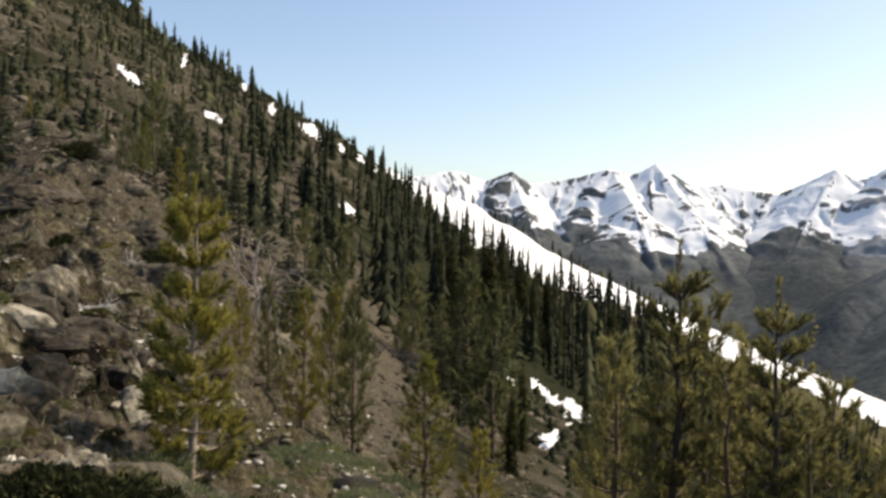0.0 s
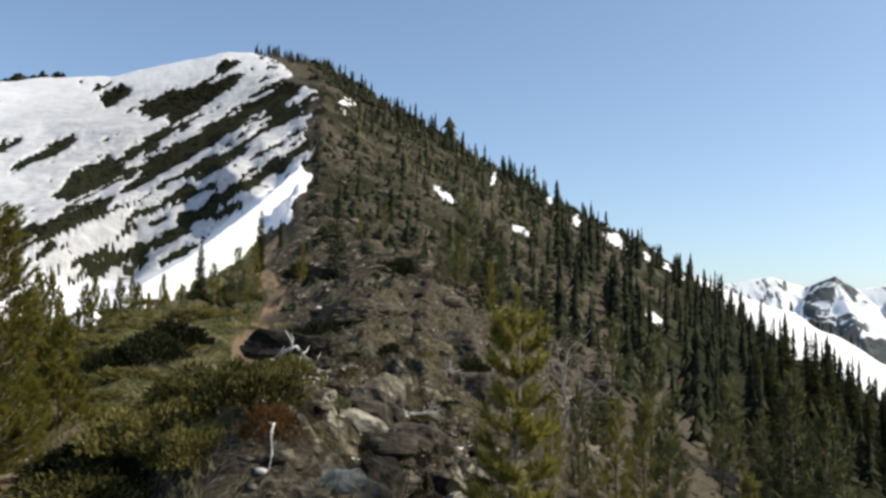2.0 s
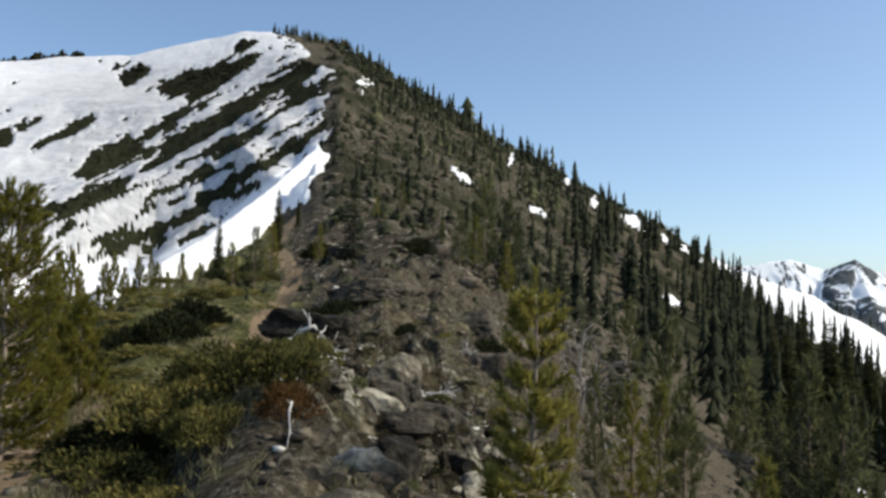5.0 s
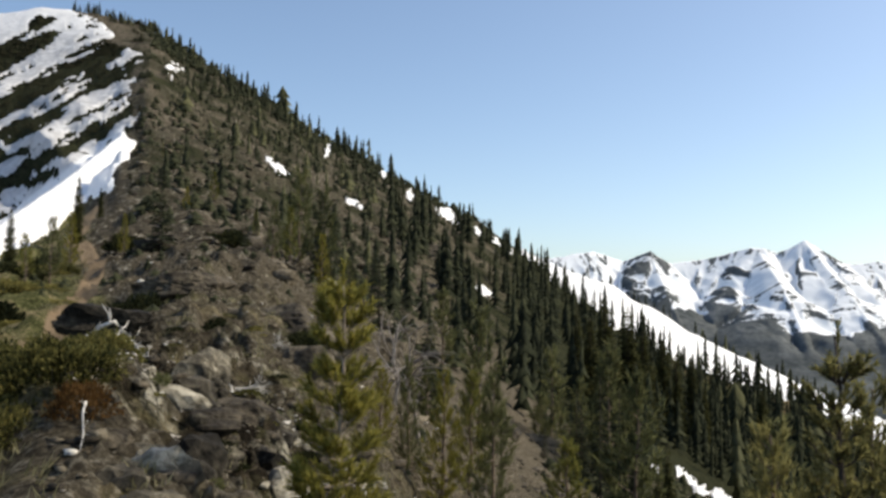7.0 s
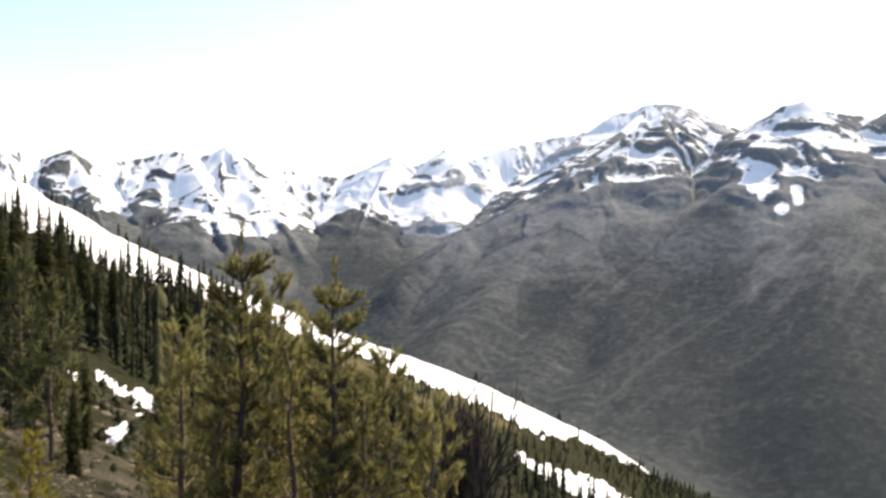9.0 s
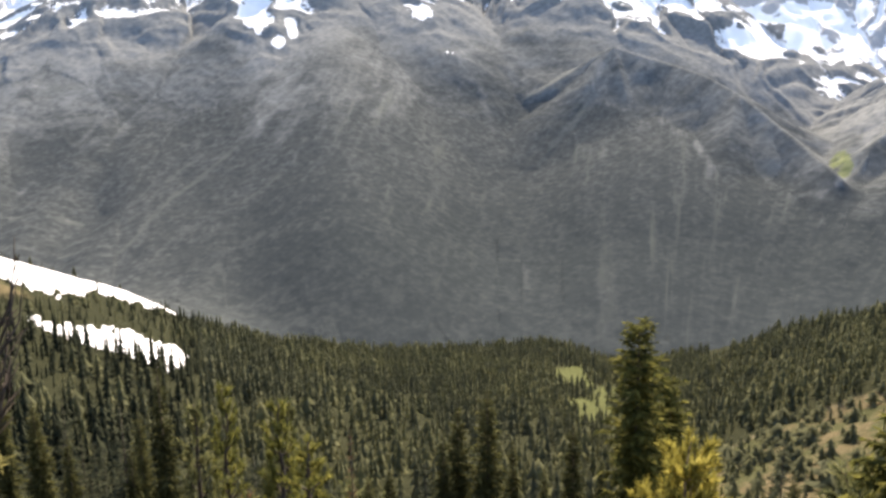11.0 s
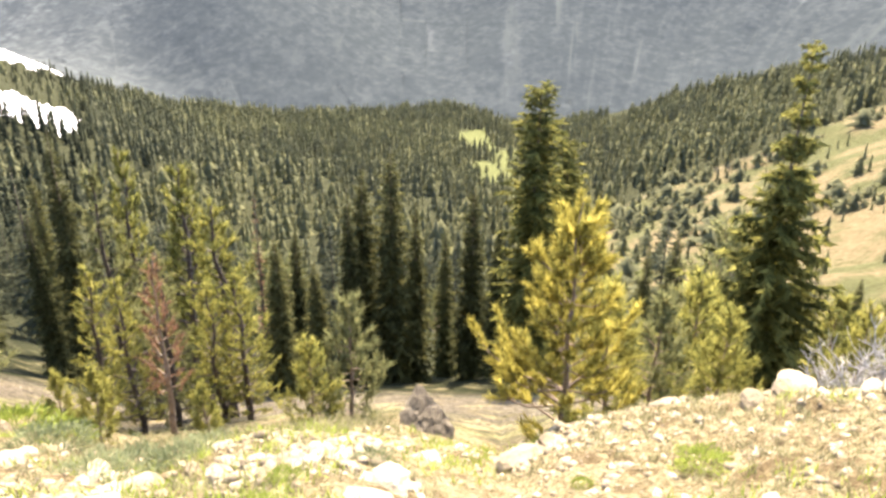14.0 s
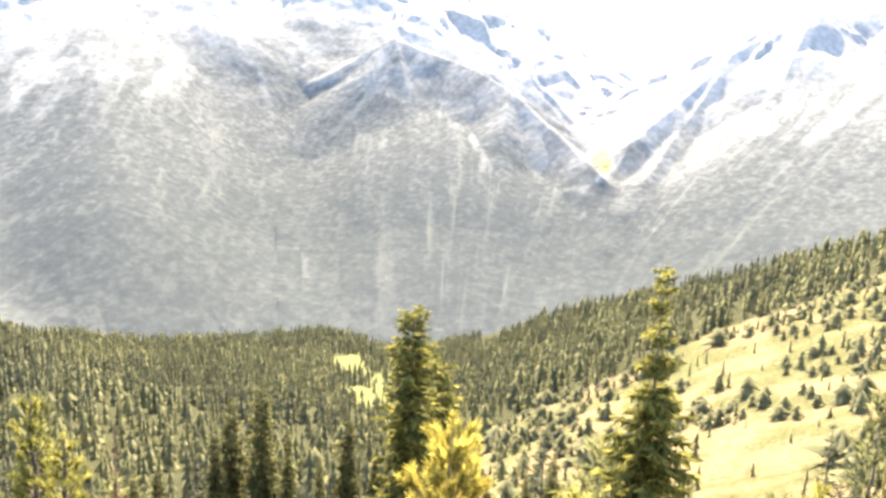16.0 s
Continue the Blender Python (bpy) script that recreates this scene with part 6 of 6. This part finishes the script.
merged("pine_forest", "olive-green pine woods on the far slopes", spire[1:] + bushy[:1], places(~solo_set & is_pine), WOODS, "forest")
# low scrub on the rocky hillside, the rim of the snow strip and the snowfield's streaks
sa, sr = scatter(6, 28, 30, 440, 17)
sb, sq = scatter(-41, 2, 370, 690, 12)
edge = abs(sq / np.maximum(CREST_R(sb), 370) - 1.03) < 0.012
sc, sd = scatter(27.5, 50, 110, 470, 2.6)
bare = (snow_bowl(sc, height_angle(sc, sd), sd) < -0.1) & (sc > np.interp(height_angle(sc, sd), *EDGE_LINE) + 0.2)
se, sf = scatter(-104, -73, 60, 520, 28)
on_tan = (tan_cover(se, height_angle(se, sf), sf) > 0.5) & (fbm(sf * np.sin(np.radians(se)) * 0.04, sf * np.cos(np.radians(se)) * 0.04, 3, 44) > -0.3)
sk = gen.uniform(42.5, 54, 170)
sl = CREST_R(sk) * gen.uniform(1.0, 1.02, 170)
sg, si = scatter(30.5, 50, 14, 75, 7)
sj, sm = (np.concatenate(c) for c in zip(scatter(-13, 29, 9, 48, 2.5), scatter(-14, 3, 48, 150, 9)))
scrub_a = np.concatenate([sa, sb[edge], sc[bare], se[on_tan], sk, sg, sj])
scrub_r = np.concatenate([sr, sq[edge], sd[bare], sf[on_tan], sl, si, sm])
keep = (any_snow(scrub_a, height_angle(scrub_a, scrub_r), scrub_r) < 0.0) | ((scrub_a > 42) & (scrub_r > 430))
scrub_a, scrub_r = scrub_a[keep], scrub_r[keep]
tiny = 1 - 0.45 * ((scrub_a > 27.5) & (scrub_r > 100) & (scrub_r < 425))
sh = tiny * np.where(scrub_r < 80, gen.uniform(0.06, 0.4, len(scrub_a)) * (0.5 + scrub_r / 50), gen.uniform(0.5, 2.0, len(scrub_a)) + 1.2 * (scrub_r > 360) + (2.6 * gen.random(len(scrub_a)) ** 2 - 0.8) * ((scrub_a > 42) & (scrub_r > 430)) + (0.8 + 3.2 * gen.random(len(scrub_a)) ** 2) * (scrub_a < -70))
ar = np.radians(scrub_a)
scrub = np.stack([-scrub_r * np.sin(ar), scrub_r * np.cos(ar), land(scrub_a, scrub_r) - 0.1, sh * gen.uniform(1.2, 2.6, len(sh)), sh, gen.uniform(0, 6.28, len(sh))], -1)
sunny = scrub_a < -70
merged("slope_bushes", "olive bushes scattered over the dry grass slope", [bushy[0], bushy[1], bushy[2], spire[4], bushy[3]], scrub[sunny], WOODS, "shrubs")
snowy = (scrub_a > 27.4) & (scrub_r > 100)
merged("snowfield_scrub", "dark bare scrub in streaks between the snow", bushy, scrub[snowy], DARKSCRUB, "shrubs")
scrub = scrub[~sunny & ~snowy]
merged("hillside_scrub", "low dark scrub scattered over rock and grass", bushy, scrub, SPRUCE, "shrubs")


# ---- loose stones ----
def stone_field(a0, a1, r0, r1, n, s0, s1, seed):
    rng = np.random.default_rng(seed)
    a, r = rng.uniform(a0, a1, n), np.sqrt(rng.uniform(r0 * r0, r1 * r1, n))
    lump = fbm(-r * np.sin(np.radians(a)) * 0.8, r * np.cos(np.radians(a)) * 0.8, 2, seed)
    ok = lump + rng.uniform(-0.6, 0.6, n) > -0.15
    a, r = a[ok], r[ok]
    s = s0 * (s1 / s0) ** (rng.random(len(a)) ** 2.2)
    return a, r, s, rng.uniform(0, 6.28, len(a))


def many_stones(name, label, mat, fields, seed):
    rng = random.Random(seed)
    forms = []
    for k in range(6):
        me = rock_mesh("stone", 300 + seed + k, 1, mat, 0.6, 1.3, 5)
        v = np.array([tuple(q.co) for q in me.vertices])
        me.calc_loop_triangles()
        f = np.array([tuple(t.vertices) for t in me.loop_triangles])
        forms.append((v, f))
        bpy.data.meshes.remove(me)
    a, r, s, t = (np.concatenate(c) for c in zip(*fields))
    ar = np.radians(a)
    p = np.stack([-r * np.sin(ar), r * np.cos(ar), land(a, r), s, s * 0.9, t], -1)
    return merged(name, label, forms, p, mat, "stones")


many_stones("scree", "pale tan stones strewn over the slope edge", TANROCK, [stone_field(-104, -28, 1.8, 9.5, 9000, 0.008, 0.045, 3), stone_field(-62, -47, 4.2, 6.4, 900, 0.02, 0.07, 23), stone_field(-92, -68, 5.8, 7.6, 900, 0.015, 0.07, 24)], 1)
many_stones("rubble", "grey broken stones strewn over the rocky ridge", GREYROCK, [stone_field(-6, 31, 4.5, 16, 3000, 0.025, 0.16, 5), stone_field(-6, 29, 16, 60, 1700, 0.05, 0.3, 7), stone_field(9, 28, 40, 240, 1500, 0.25, 1.3, 6), stone_field(28, 50, 5, 14, 250, 0.03, 0.14, 8), stone_field(-14, 12, 8, 70, 3000, 0.04, 0.3, 25), stone_field(-14, 4, 60, 150, 1100, 0.15, 0.8, 26)], 2)
many_stones("pale_rubble", "bright weathered stones among the darker rubble", PALEROCK, [stone_field(-4, 30, 5, 18, 3600, 0.015, 0.07, 9), stone_field(36, 43, 11, 13.5, 260, 0.03, 0.12, 10), stone_field(4, 29, 18, 60, 700, 0.03, 0.16, 11)], 3)

stone_forms = [rock_mesh("stone", 400 + k, 2, TANROCK, 0.6, 0.5, 8) for k in range(7)]
sa_, sr_, ss_, st_ = stone_field(-100, -30, 3.6, 8.5, 380, 0.03, 0.15, 12)
for k in range(min(290, len(sa_))):
    ob = part("stone", stone_forms[k % 7], ground)
    ob.matrix_basis = Matrix.LocRotScale(spot(float(sa_[k]), float(sr_[k]), -0.01), Euler((0, 0, float(st_[k]))), Vector((ss_[k] * 1.2, ss_[k] * 0.8, ss_[k] * 0.75)))


# ---- grass ----
def grass(name, label, fields, mat, seed):
    rng = np.random.default_rng(seed)
    vs = []
    for a0, a1, r0, r1, n, h in fields:
        a, r = rng.uniform(a0, a1, n), np.sqrt(rng.uniform(r0 * r0, r1 * r1, n))
        lump = fbm(-r * np.sin(np.radians(a)) * 0.7, r * np.cos(np.radians(a)) * 0.7, 3, seed + 3)
        ok = lump > 0.05
        a, r = np.repeat(a[ok], 7), np.repeat(r[ok], 7)
        ar = np.radians(a)
        p = np.stack([-r * np.sin(ar), r * np.cos(ar), land(a, r)], -1)
        p[:, :2] += rng.normal(0, h * 0.35, (len(a), 2))
        d = rng.normal(0, 0.45, (len(a), 3)) * h
        d[:, 2] = h * rng.uniform(0.5, 1.2, len(a))
        t = rng.uniform(0, 6.28, len(a))
        w = np.stack([np.cos(t), np.sin(t), 0 * t], -1) * h * 0.07
        vs.append(np.stack([p - w, p + w, p + d], 1).reshape(-1, 3))
    v = np.concatenate(vs)
    me = bpy.data.meshes.new(name)
    me.from_pydata(v.tolist(), [], np.arange(len(v)).reshape(-1, 3).tolist())
    me.materials.append(mat)
    return tagged(new(name, me), label, "grass", kind="stuff")


grass("grass", "sparse yellow-green grass between the stones", [(-100, -28, 2.0, 9, 2000, 0.09), (-30, 12, 5, 14, 1500, 0.12)], HERB, 4)
grass("straw_grass", "thin pale straw-coloured grass on the stony slope edge", [(-100, -28, 2.0, 9.5, 5200, 0.07), (-60, -28, 7, 14, 2600, 0.12)], DRYGRASS, 14)
grass("meadow_grass", "short olive grass on the shaded slope beside the path", [(29, 52, 7, 30, 4200, 0.14), (30, 50, 30, 70, 3000, 0.2), (-12, 29, 6, 26, 5200, 0.13)], DRYGRASS, 6)
